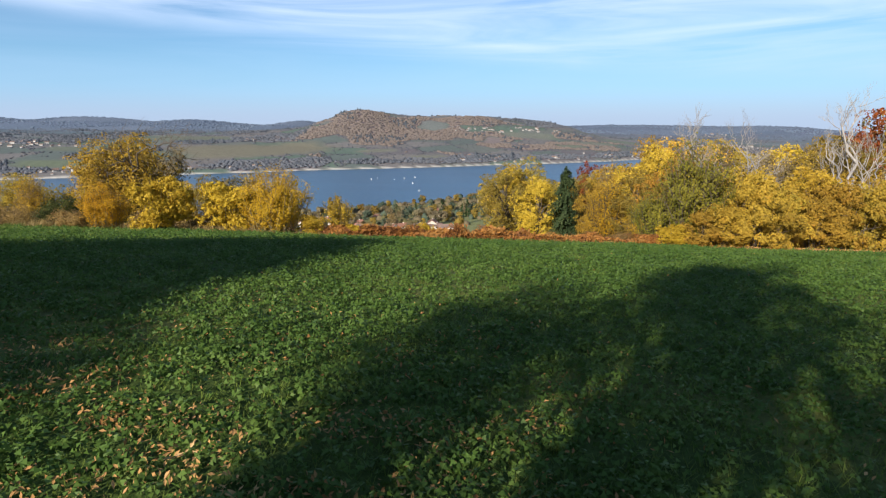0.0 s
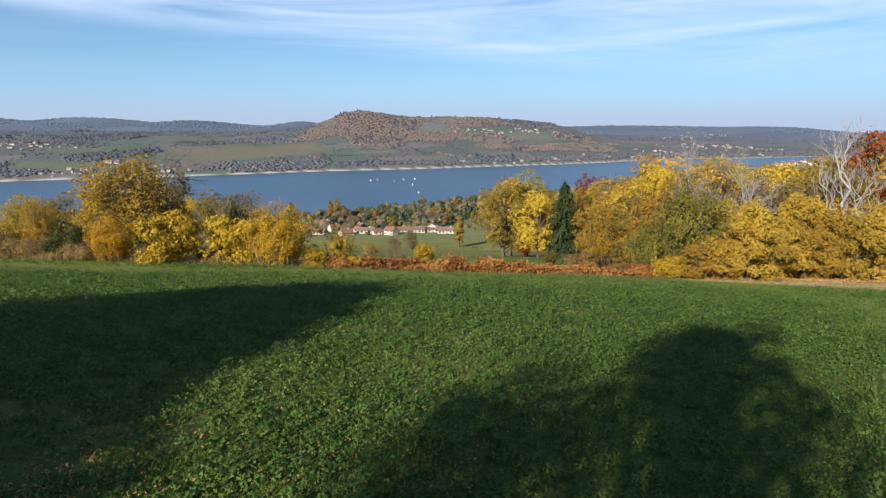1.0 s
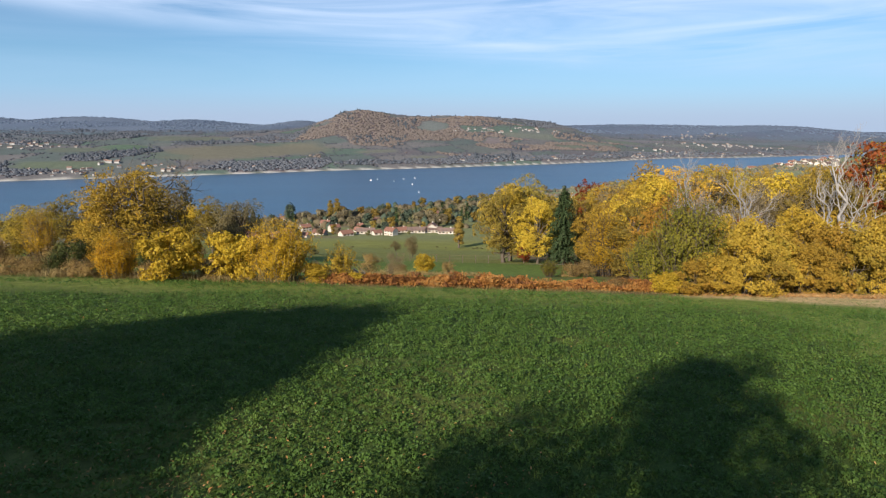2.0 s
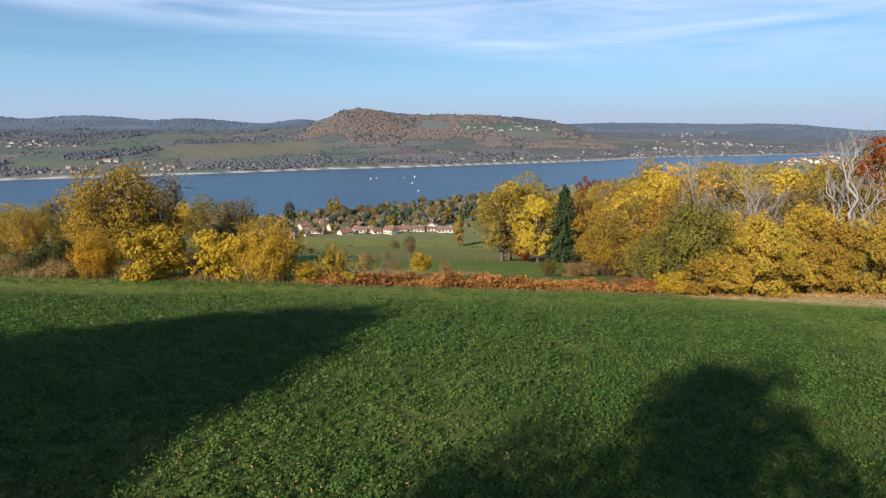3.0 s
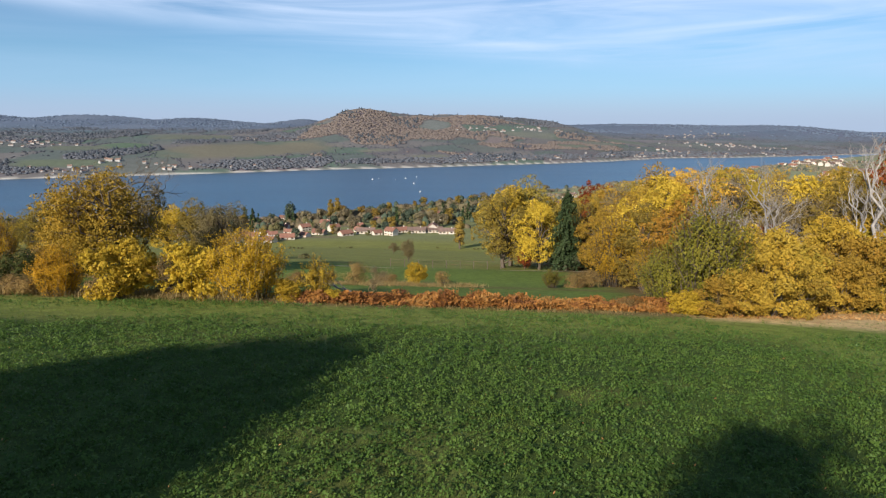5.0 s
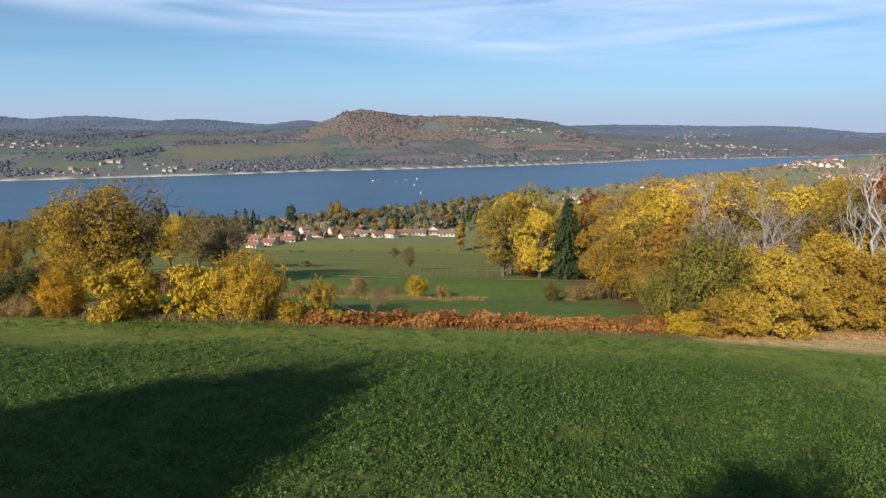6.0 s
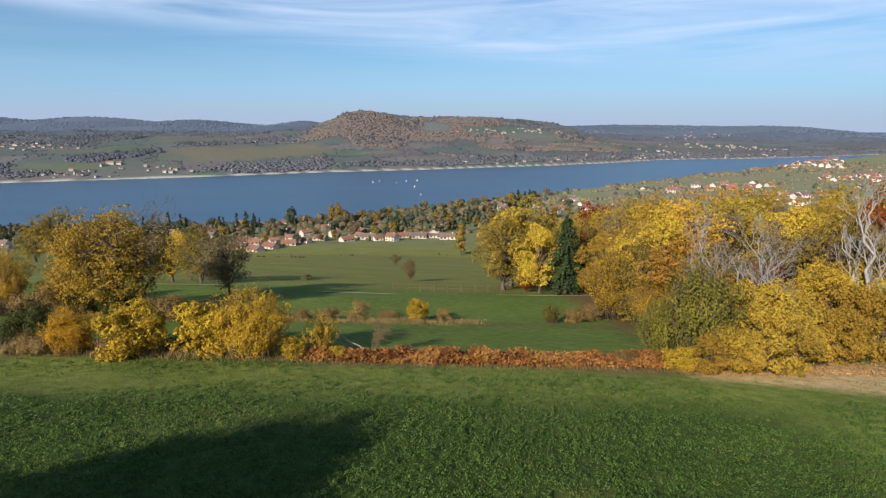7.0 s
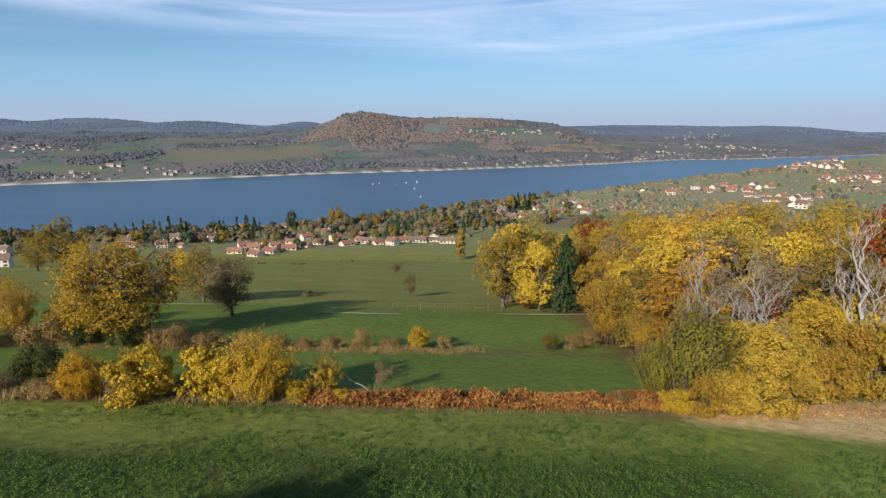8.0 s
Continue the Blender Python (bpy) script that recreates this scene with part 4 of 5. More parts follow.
left_oak = Kind(broadleaf("chestnut_tree", "large old chestnut tree with dead top branches", M_OAK, 8.6, 4.1, 42000, 0.15, 60, 0.0, 0.30, 141, spray=0.36, per=15, top=0.62))
left_oak.put(-27.3, 52.0, 0.5, 1.0, sink=0.1)
meadow_tree = Kind(broadleaf("deciduous_tree", "small round tree with dull brown leaves in the meadow", M_DULL, 5.4, 2.3, 11000, 0.12, 44, 0.24, 0.3, 143, loose=0.9, trunk=0.03))
meadow_tree.put(-22.7, 66.5, 0.2, 1.26)
meadow_tree.put(-5.0, 98.0, 1.0, 0.52, 1.35)
meadow_tree.put(-13.5, 170.0, 2.0, 0.6)
dead_top = Kind(bare_tree("dead_tree", "dead dark branches rising above the chestnut", 10, 1.3, 142, M_BARK, DEAD, 4, 0.02))
chestnut_a.put(-31.6, 52.6, 0.9, 0.4, label="smaller chestnut beside the large old one")
shrub_green.put(-25.0, 49.6, 0.4, 0.85)
shrub_green.put(-28.5, 49.4, 1.4, 0.8)
shrub_brown.put(-21.0, 48.6, 1.4, 1.2)
# bare trees added at the old chestnut, placed to show as its dead top
thin_a.put(-25.2, 53.4, 0.2, 0.86, label="added twiggy tree that shows as the old chestnut's dead top")
dead_top.put(-25.9, 51.8, 0.2, 1.2)
dead_top.put(-27.4, 52.2, 2.2, 1.18, label="dead dark limbs above the old chestnut")
chestnut_c.put(-35.0, 80.0, 0.8, 0.7, label="yellow tree in the meadow")
lime_a.put(-30.4, 78.0, 1.5, 0.74, label="yellow-green tree in the meadow")
feathery.put(-34.6, 50.5, 1.0, 0.72, label="thin orange-brown tree beside the old chestnut")
shrub_brown.put(-31.5, 49.6, 2.0, 1.3)
chestnut_b.put(-37.4, 53.0, 1.1, 0.5, label="olive-gold chestnut at the meadow's side")
lime_a.put(-106, 168, 0.3, 1.5, label="tall yellow-green tree below the meadow")
lime_a.put(-114, 168, 2.3, 1.1, label="tall yellow-green tree below the meadow")
chestnut_c.put(-99, 163, 1.3, 0.85, label="yellow tree below the meadow")

def fallen_limb():
    e = thing("fallen_branch", "bleached dead branch lying behind the bracken", "branch")
    r = np.random.default_rng(145)
    z = ground_z(-4.6, 36.4)
    main = bend((-5.6, 36.6, z + 0.75), (-3.9, 36.2, z + 0.1), r, 4, 0.1, 0.05)
    lines = [[(p, 0.05 - 0.006 * i) for i, p in enumerate(main)]]
    for k in (1, 2):
        lines.append([(p, 0.03 - 0.008 * i) for i, p in enumerate(bend(main[k], main[k] + np.array([-0.7, -0.1, 0.35 * k]), r, 2, 0.1, 0))])
    v, f = tube_arrays(lines, 6)
    part("limb", grid_mesh("limb", v, f, M_DEADWOOD, True), None, e)


fallen_limb()

# ---- bracken, dry grass, grass, clover and leaves
def scatter_tufts(name, label, mat, px, py, h, spread, per, aspect, lift, seed, lean=0.45):
    """Small blades or fronds rising from each place."""
    r = np.random.default_rng(seed)
    n = len(px)
    bx, by = np.repeat(px, per), np.repeat(py, per)
    hh = np.repeat(h, per) * r.uniform(0.5, 1.1, n * per)
    sp = np.repeat(np.broadcast_to(spread, n), per)
    a = r.uniform(0, 2 * np.pi, n * per)
    x0, y0 = bx + r.normal(size=n * per) * sp, by + r.normal(size=n * per) * sp
    z0 = height(x0, y0)
    d = np.stack([np.cos(a) * lean, np.sin(a) * lean, np.ones(n * per)], 1) + r.normal(size=(n * per, 3)) * 0.15
    b = np.stack([-np.sin(a), np.cos(a), np.zeros(n * per)], 1) * (hh * aspect * 0.5)[:, None]
    p0 = np.stack([x0, y0, z0 + lift * hh], 1)
    tip = p0 + d * hh[:, None] * np.array([1.25, 1.25, 0.92])
    v = np.stack([p0 + b, tip, p0 - b], 1).reshape(-1, 3)
    return tagged(new(name, grid_mesh(name, v, np.arange(len(v)).reshape(-1, 3), mat)), label, name.replace("_", " "), kind="stuff")


def in_field(n, seed, y0=-7.0, y1=32.6):
    """Places in the field, thinner away from its upper end."""
    r = np.random.default_rng(seed)
    y = y0 + (y1 - y0) * r.random(n) ** 1.05
    x = (r.random(n) * 2 - 1) * (7 + 0.86 * np.abs(y)) + 0.5
    return x, y


bx = rng.uniform(-6.8, 13.8, 1500)
by = 33.2 + 0.06 * bx * (bx > 0) + rng.uniform(-0.2, 1.7, 1500)
def bracken():
    """Mounds of small dead fronds, uneven in height."""
    r = np.random.default_rng(82)
    per = 30
    top = 0.15 + 0.8 * vnoise(bx / 0.8, by / 0.6, 81) ** 1.7 * (0.7 + 0.5 * np.exp(-((bx - 2) / 2.0) ** 2))
    x, y = np.repeat(bx, per) + r.normal(size=1500 * per) * 0.2, np.repeat(by, per) + r.normal(size=1500 * per) * 0.2
    z = height(x, y) + 0.05 + np.repeat(top, per) * r.random(1500 * per) ** 0.7
    up = np.array([0, -0.35, 0.7]) + r.normal(size=(len(x), 3)) * 0.75
    v, f = leaf_arrays(np.stack([x, y, z], 1), up, 0.2 * r.uniform(0.4, 1.5, len(x)), r, 0.36, True)
    tagged(new("bracken", grid_mesh("bracken", v, f, M_BRACKEN)), "rust-orange dead bracken along the field edge", "bracken", kind="stuff")


bracken()
bx = rng.uniform(-32, 13.5, 2000)
by = 32.6 + rng.uniform(-0.3, 3.0, 2000) + 0.03 * np.maximum(bx, 0)
scatter_tufts("dry_grass", "tall dry grass along the field edge", M_DRYGRASS, bx, by, (0.1 + 0.2 * vnoise(bx / 1.7, by, 83)) * (1 + 0.8 * (bx < -7)), 0.18, 12, 0.08, 0.0, 84, 0.35)
bx = 4 - 44 * rng.random(2200) ** 0.8
by = 50.6 + 0.25 * np.sin(bx * 0.4) + rng.normal(size=2200) * 0.9 + 0.05 * bx
scatter_tufts("dry_grass", "rough dry grass between the meadow strips", M_DRYGRASS, bx, by, 0.14 + 0.34 * vnoise(bx / 2.3, by, 183), 0.25, 9, 0.1, 0.0, 184, 0.4)
gx, gy = in_field(46000, 85)
thick = np.maximum(ease(25, 29, gy), ease(13, 18, gx) * ease(8, 14, gy)) < rng.random(46000) * 5
gx, gy = gx[thick], gy[thick]
scatter_tufts("grass", "short green meadow grass", M_GRASS, gx, gy, 0.06 + 0.08 * fbm(gx / 2, gy / 2, 86), 0.07, 5, 0.13, 0.0, 87, 0.75)


def clover_patch():
    """Low domes of round leaves, closer together where the growth is lush."""
    r = np.random.default_rng(88)
    x, y = in_field(52000, 89)
    lush = fbm(x / 4.5, y / 2.5, 90) + 0.24 * np.exp(-((y - 19) / 7) ** 2) * np.exp(-((x - 2) / 10) ** 2)
    k = lush + 0.4 * r.random(len(x)) - 0.3 * np.exp(-((y - 2) / 7) ** 2) - 0.36 * np.maximum(ease(24, 29, y + 0.1 * np.abs(x)), ease(12, 17, x) * ease(8, 14, y)) - ease(13, 15, x) * ease(27, 29, y) > 0.37
    per = 12
    x, y, lush = x[k], y[k], lush[k]
    rad, top = np.repeat(r.uniform(0.07, 0.2, len(x)), per), np.repeat(r.uniform(0.05, 0.23, len(x)) * (0.4 + lush), per)
    x, y = np.repeat(x, per), np.repeat(y, per)
    n = len(x)
    way = r.normal(size=(n, 3))
    way[:, 2] = np.abs(way[:, 2]) + 0.2
    way /= np.linalg.norm(way, axis=1, keepdims=True)
    x, y = x + way[:, 0] * rad, y + way[:, 1] * rad
    c = np.stack([x, y, height(x, y) + way[:, 2] * top], 1)
    v, f = leaf_arrays(c, way + r.normal(size=(n, 3)) * 0.35, 0.058 * r.uniform(0.6, 1.3, n), r, 0.8, True)
    tagged(new("clover", grid_mesh("clover", v, f, M_CLOVER)), "dark green leafy clover in the field", "clover", kind="stuff")


clover_patch()


def fallen_leaves():
    r = np.random.default_rng(92)
    x = np.concatenate([r.normal(size=12000) * 3.0 - 3.8, r.uniform(-14, 14, 900)])
    y = np.concatenate([np.abs(r.normal(size=12000)) * 3.0 + 2.6, 4 + 20 * r.random(900) ** 1.6])
    keep = vnoise(x / 0.8, y / 0.7, 93) + 0.5 * r.random(len(x)) > 0.66
    x, y = x[keep], y[keep]
    c = np.stack([x, y, height(x, y) + r.uniform(0.02, 0.10, len(x))], 1)
    v, f = leaf_arrays(c, np.array([0, -0.2, 1.0]) + r.normal(size=c.shape) * 0.5, 0.075 * r.uniform(0.4, 1.25, len(x)), r, 0.42)
    lx = r.uniform(14, 36, 5000)
    ly = 32.2 + 0.1 * (lx - 14) + np.abs(r.normal(size=5000)) * 2.2
    cl = np.stack([lx, ly, height(lx, ly) + r.uniform(0.02, 0.12, 5000)], 1)
    v2, f2 = leaf_arrays(cl, np.array([0, -0.3, 1.0]) + r.normal(size=cl.shape) * 0.4, 0.12 * r.uniform(0.5, 1.3, 5000), r, 0.5)
    v, f = np.concatenate([v, v2]), np.concatenate([f, f2 + len(v)])
    tagged(new("fallen_leaves", grid_mesh("fallen_leaves", v, f, M_LITTER)), "dry yellow-brown chestnut leaves fallen on the grass", "fallen leaves", kind="stuff")


fallen_leaves()

# ---- unseen tall trees behind the field's upper end, added for their shade on the grass
shade_tree = Kind(broadleaf("chestnut_tree", "tall chestnut tree at the upper end of the field", M_CHESTNUT, 14, 4.8, 13000, 0.5, 70, 0.1, 0.26, 151, top=0.55))
thin_shade = Kind(broadleaf("chestnut_tree", "tall chestnut tree with half its leaves fallen", M_CHESTNUT, 14, 3.9, 1700, 0.22, 60, 0.30, 0.3, 152, top=0.7))
# two unseen crowns shaped to cast the dense and the high parts of the shadow
top_shade = Kind(broadleaf("chestnut_tree", "unseen slim chestnut added for its dense crown shadow", M_CHESTNUT, 13.4, 1.9, 3600, 0.22, 34, 0.70, 0.27, 154, top=0.45))
high_shade = Kind(broadleaf("chestnut_tree", "unseen chestnut with a high thin crown, added for its shade", M_CHESTNUT, 14, 3.9, 4200, 0.22, 50, 0.74, 0.28, 153, top=0.8))
for x, y, s, tall in ((-5.9, -8.0, 0.62, 1.25), (-3.6, -8.2, 0.5, 1.56), (-4.8, -6.2, 0.45, 1.0), (-10.8, -8.0, 0.42, 1.1)):
    thin_shade.put(x, y, x * 2.1, s, tall)
high_shade.put(-8.4, -7.8, 0.4, 0.5, 1.46)
top_shade.put(-5.7, -8.4, 0.7, 0.96)
for x, y, s, tall in ((-17.6, -9.0, 0.82, 0.93), (-18.6, -8.0, 0.92, 0.94), (-20.0, -7.8, 1.0, 0.95), (-21.4, -7.6, 1.0, 1.02), (-22.8, -7.6, 0.9, 1.13), (-24.0, -8.0, 0.7, 1.36), (-27.4, -8.4, 0.9, 0.72), (-31.0, -10.0, 0.9, 0.6), (-23.0, -12.7, 0.9, 0.86)):
    shade_tree.put(x, y, x, s, tall)

# ---------------------------------------------------------------- the villages


def house(name, label, w, l, h, roof_mat, group, chimney=True, detail=True, walls=None):
    """A gabled house: ridge along x, w long, l deep, h to the eaves."""
    e = thing(name, label, "house", group)
    rise = l * 0.33
    bm = bmesh.new()
    box(bm, -w / 2, w / 2, -l / 2, l / 2, -1.5, h)
    for s in (-1, 1):
        a, b, c = bm.verts.new((s * w / 2, -l / 2, h)), bm.verts.new((s * w / 2, l / 2, h)), bm.verts.new((s * w / 2, 0, h + rise))
        bm.faces.new((a, b, c) if s > 0 else (b, a, c))
    part("wall", bm, walls or M_RENDER, e)
    bm = bmesh.new()
    o, th, k = 0.45, 0.22, rise / (l / 2)
    prof = [(-l / 2 - o, h - o * k), (0, h + rise), (l / 2 + o, h - o * k), (l / 2 + o, h - o * k + th), (0, h + rise + th * 1.2), (-l / 2 - o, h - o * k + th)]
    A = [bm.verts.new((-w / 2 - o, y, z)) for y, z in prof]
    B = [bm.verts.new((w / 2 + o, y, z)) for y, z in prof]
    for i in range(6):
        j = (i + 1) % 6
        bm.faces.new((A[i], A[j], B[j], B[i]))
    bm.faces.new((A[0], A[5], A[4], A[1]))
    bm.faces.new((A[1], A[4], A[3], A[2]))
    bm.faces.new((B[1], B[4], B[5], B[0]))
    bm.faces.new((B[2], B[3], B[4], B[1]))
    bmesh.ops.recalc_face_normals(bm, faces=bm.faces)
    part("roof", bm, roof_mat, e)
    if chimney:
        bm = bmesh.new()
        box(bm, w * 0.2, w * 0.2 + 0.7, -0.5, 0.3, h + rise * 0.5, h + rise + 0.9)
        box(bm, w * 0.2 - 0.08, w * 0.2 + 0.78, -0.58, 0.38, h + rise + 0.9, h + rise + 1.02)
        part("chimney", bm, M_RENDER, e)
    n = max(2, int(w / 3.2)) if detail else 0
    for fl in range(1 if h < 4 else 2):
        for i in range(n):
            x = -w / 2 + w * (i + 0.5) / n
            z = 0.95 + fl * 2.3
            door = fl == 0 and i == n // 2
            bm = bmesh.new()
            box(bm, x - 0.55, x + 0.55, -l / 2 - 0.05, -l / 2 + 0.05, 0.05 if door else z, 2.1 if door else z + 1.25)
            win = part("door" if door else "window", bm, M_SHUTTER if door else M_GLASS, e)
            if not door:
                for s in (-1, 1):
                    bm = bmesh.new()
                    box(bm, x + s * 0.85 - 0.27, x + s * 0.85 + 0.27, -l / 2 - 0.09, -l / 2 - 0.01, z, z + 1.25)
                    part("shutter", bm, M_SHUTTER, win)
    return e


VILLAGE = "houses of the villages by the lake"
houses = [
    Kind(house("house", "white rendered house with orange tiled roof", 12, 8, 2.5, M_TILE, VILLAGE)),
    Kind(house("house", "cream two-storey house with clay tiled roof", 10, 8, 4.6, M_TILE, VILLAGE)),
    Kind(house("house", "long low white house with brown tiled roof", 16, 7, 2.8, M_SLATE, VILLAGE)),
    Kind(house("house", "white two-storey house with dark tiled roof", 11, 9, 5.2, M_SLATE, VILLAGE)),
    Kind(house("house", "small white house with orange tiled roof", 8, 6.5, 2.5, M_TILE, VILLAGE, False)),
]
FAR = "houses beyond the lake"
far_houses = [
    Kind(house("house", "pale house with a brown roof beyond the lake", 11, 8, 4.5, M_BROWNTILE, FAR, True, False, M_GREYRENDER)),
    Kind(house("house", "small pale house beyond the lake", 9, 7, 3.2, M_SLATE, FAR, True, False, M_GREYRENDER)),
    Kind(house("house", "long white house near the far shore", 15, 8, 4.5, M_SLATE, FAR, True, False, M_GREYRENDER)),
]
rh = random.Random(5)
HAMLET = ((-118, 337), (-120, 358), (-101, 320), (-105, 369), (-91, 350), (-84, 364), (-93, 403), (-113, 424), (-85, 434), (-60, 369), (-55, 392), (-60, 418), (-41, 372), (-32, 371), (-27, 387), (-110, 345), (-97, 334),
          (-112, 376), (-78, 378), (-99, 385), (-72, 396))
ROWHOUSES = ((-17, 385), (-6, 388), (3, 382), (-49, 380))
SHORE = ((-169, 490), (-152, 469), (-149, 505), (-135, 508), (-276, 456), (-210, 393), (-197, 379), (-255, 479), (-177, 373), (-165, 376), (-188, 418), (-226, 487), (-198, 432), (-243, 427), (-246, 398), (-252, 340), (-49, 460),
         (1, 472), (-7, 500), (-232, 445), (-214, 462), (-170, 440), (-158, 412), (-180, 455))
UPSHORE = ((47, 600), (46, 533), (58, 513), (74, 560), (100, 541), (129, 640), (139, 650), (139, 610), (131, 555), (167, 588), (56, 574), (92, 598), (66, 530), (110, 572))
SLOPE = ((276, 738), (258, 780), (333, 803), (331, 760), (360, 788), (390, 829), (371, 777), (381, 758), (416, 815), (436, 811), (354, 694), (369, 692), (559, 872), (420, 679), (343, 577), (383, 683), (518, 757), (643, 966), (623, 875),
         (697, 972), (350, 782), (404, 800), (284, 752), (398, 785), (665, 940), (640, 905))
UPPER = ((920, 1480), (789, 1298), (771, 1218), (775, 1340), (756, 1330), (697, 1262), (770, 1370), (861, 1433), (960, 1520), (874, 1402), (800, 1330), (745, 1300), (820, 1380), (705, 1230), (840, 1300), (880, 1420), (790, 1240))
for i, (x, y) in enumerate(HAMLET):
    houses[(0, 1, 0, 4, 0, 4, 1)[i % 7]].put(x, y, 0.1 + 0.7 * math.sin(i * 2.3), 0.68)
for x, y in ROWHOUSES:
    houses[2].put(x, y, 0.04, 0.72)
houses[1].put(-6.5, 391, 1.5, 0.8)
for i, (x, y) in enumerate(SHORE):
    houses[(3, 0, 2, 1, 4)[i % 5]].put(x, y, 0.2 + 0.8 * math.sin(i * 1.9), 0.66)
houses[3].put(-150, 202, 0.35, 0.55, label="white two-storey house at the meadow's side")
for i, (x, y) in enumerate(UPSHORE):
    houses[(1, 0, 3, 4)[i % 4]].put(x, y, 0.8 * math.sin(i * 2.9), 0.8)
for i, (x, y) in enumerate(SLOPE):
    houses[(1, 0, 3, 0, 2, 4)[i % 6]].put(x, y, 0.9 * math.sin(i * 1.7), 1.0)
houses[2].put(679, 981, -0.3, 1.9, label="large white building above the village")
for i, (x, y) in enumerate(UPPER):
    y = min(y, float(near_shore(np.array([x]))[0]) - 16)
    houses[(1, 0, 3, 2)[i % 4]].put(x, y, 0.9 * math.sin(i * 1.3), 1.15)
for cx, cy, sx, sy, n in ((345, 795, 40, 26, 12), (640, 930, 40, 35, 12), (830, 1240, 110, 60, 16), (360, 620, 30, 18, 5)):
    for i in range(n):
        x, y = cx + rh.gauss(0, sx), cy + rh.gauss(0, sy)
        y = min(y, float(near_shore(np.array([x]))[0]) - 18)
        houses[rh.choice((0, 1, 0, 4, 3, 2))].put(x, y, rh.uniform(-0.9, 1.3), rh.uniform(0.75, 1.0))
for cx, cy, sx, sy, n in ((-835, 1200, 45, 45, 26), (-565, 1042, 18, 8, 8), (-485, 1040, 24, 6, 5), (-640, 955, 30, 5, 4), (-445, 1400, 14, 16, 6), (60, 1715, 45, 22, 13), (150, 1730, 25, 25, 8), (262, 1795, 50, 14, 15),
                          (900, 2390, 60, 40, 10), (1110, 2500, 80, 50, 12), (850, 1810, 90, 40, 40), (600, 1640, 60, 25, 14)):
    for i in range(n):
        far_houses[rh.choice((0, 1, 2, 1))].put(cx + rh.gauss(0, sx), cy + rh.gauss(0, sy), rh.uniform(-0.5, 1.2), rh.uniform(0.42, 0.66), sink=-0.2)
for i in range(64):
    x = rh.choice((rh.uniform(-640, -330), rh.uniform(20, 420), rh.uniform(30, 330), rh.uniform(420, 900)))
    y = float(far_shore(np.array([x]))[0]) + 12 + abs(rh.gauss(0, 1)) * 32
    far_houses[rh.choice((0, 1, 2, 1))].put(x, y, rh.uniform(-0.5, 1.2), rh.uniform(0.42, 0.66), sink=-0.2)

GARDEN = "trees among the houses by the lake"
garden = [
    Kind(broadleaf("garden_tree", "brown-leaved tree among the houses", M_SHOREBROWN, 9, 3.4, 600, 1.1, 18, 0.12, 0.4, 161, group=GARDEN, twigs=0, sides=3)),
    Kind(broadleaf("garden_tree", "green tree among the houses", M_SHOREDARK, 8, 3.2, 600, 1.1, 18, 0.08, 0.4, 162, group=GARDEN, twigs=0, sides=3)),
    Kind(broadleaf("garden_tree", "yellow tree among the houses", M_SHOREGOLD, 9, 3.0, 600, 1.1, 18, 0.1, 0.4, 163, group=GARDEN, twigs=0, sides=3)),
    Kind(broadleaf("garden_tree", "olive tree-shaped shrub among the houses", M_SHOREOLIVE, 6, 2.8, 500, 0.95, 16, 0.02, 0.42, 164, group=GARDEN, twigs=0, sides=3)),
    Kind(conifer("garden_fir", "dark conifer among the houses", 12, 2.8, 165, 1700, 0.85, GARDEN, 0.8)),
    Kind(conifer("garden_fir", "narrow dark cypress among the houses", 11, 1.7, 166, 1300, 0.75, GARDEN, 0.5)),
]
poplar = Kind(broadleaf("poplar", "slim golden poplar at the meadow's lower edge", M_SHOREGOLD, 14, 1.9, 2600, 0.6, 40, 0.04, 0.5, 167, top=0.4))
poplar.put(8.9, 312, 0, 1.28)
poplar.put(-88, 500, 1, 1.3, label="slim golden poplar among the houses")
poplar.put(-94, 502, 2, 1.2, label="slim golden poplar among the houses")
for i in range(240):
    x = rh.uniform(-330, 130)
    lo = 372 if x < -130 else 396 if x < 10 else 430
    y = lo + (float(near_shore(np.array([x]))[0]) - 12 - lo) * rh.random() ** 0.8
    garden[rh.choice((0, 0, 0, 1, 2, 3, 3, 3, 2)) if x > -110 else rh.choice((0, 0, 1, 3, 4, 4, 2))].put(x, y, rh.uniform(0, 6), rh.uniform(0.55, 1.1))
for x, y, s in ((-143, 452, 1.25), (-208, 452, 1.35), (-200, 456, 1.2), (-214, 450, 1.0), (-236, 470, 1.0), (-226, 466, 1.0), (-166, 480, 1.1), (-160, 484, 1.2), (-152, 480, 1.0), (-254, 462, 0.9)):
    garden[4].put(x, y, x, s)
garden[1].put(-127, 500, 0, 1.3, 1.4)
for k, x, y, s in ((2, 66, 600, 1.7), (4, 74, 606, 1.5), (4, 80, 600, 1.4), (4, 86, 610, 1.5), (2, 92, 640, 1.3), (2, 40, 540, 1.2), (0, 34, 520, 1.3), (4, 20, 470, 1.2), (5, 14, 420, 1.3), (1, 26, 480, 1.3), (0, 18, 500, 1.3), (2, -8, 470, 1.2), (1, -26, 450, 1.3), (4, -34, 440, 1.1), (5, -20, 452, 1.2), (4, 0, 455, 1.3), (2, 4, 462, 1.2), (1, 44, 430, 1.2), (1, 52, 440, 1.3), (5, 36, 425, 1.1)):
    garden[k].put(x, y, x, s)
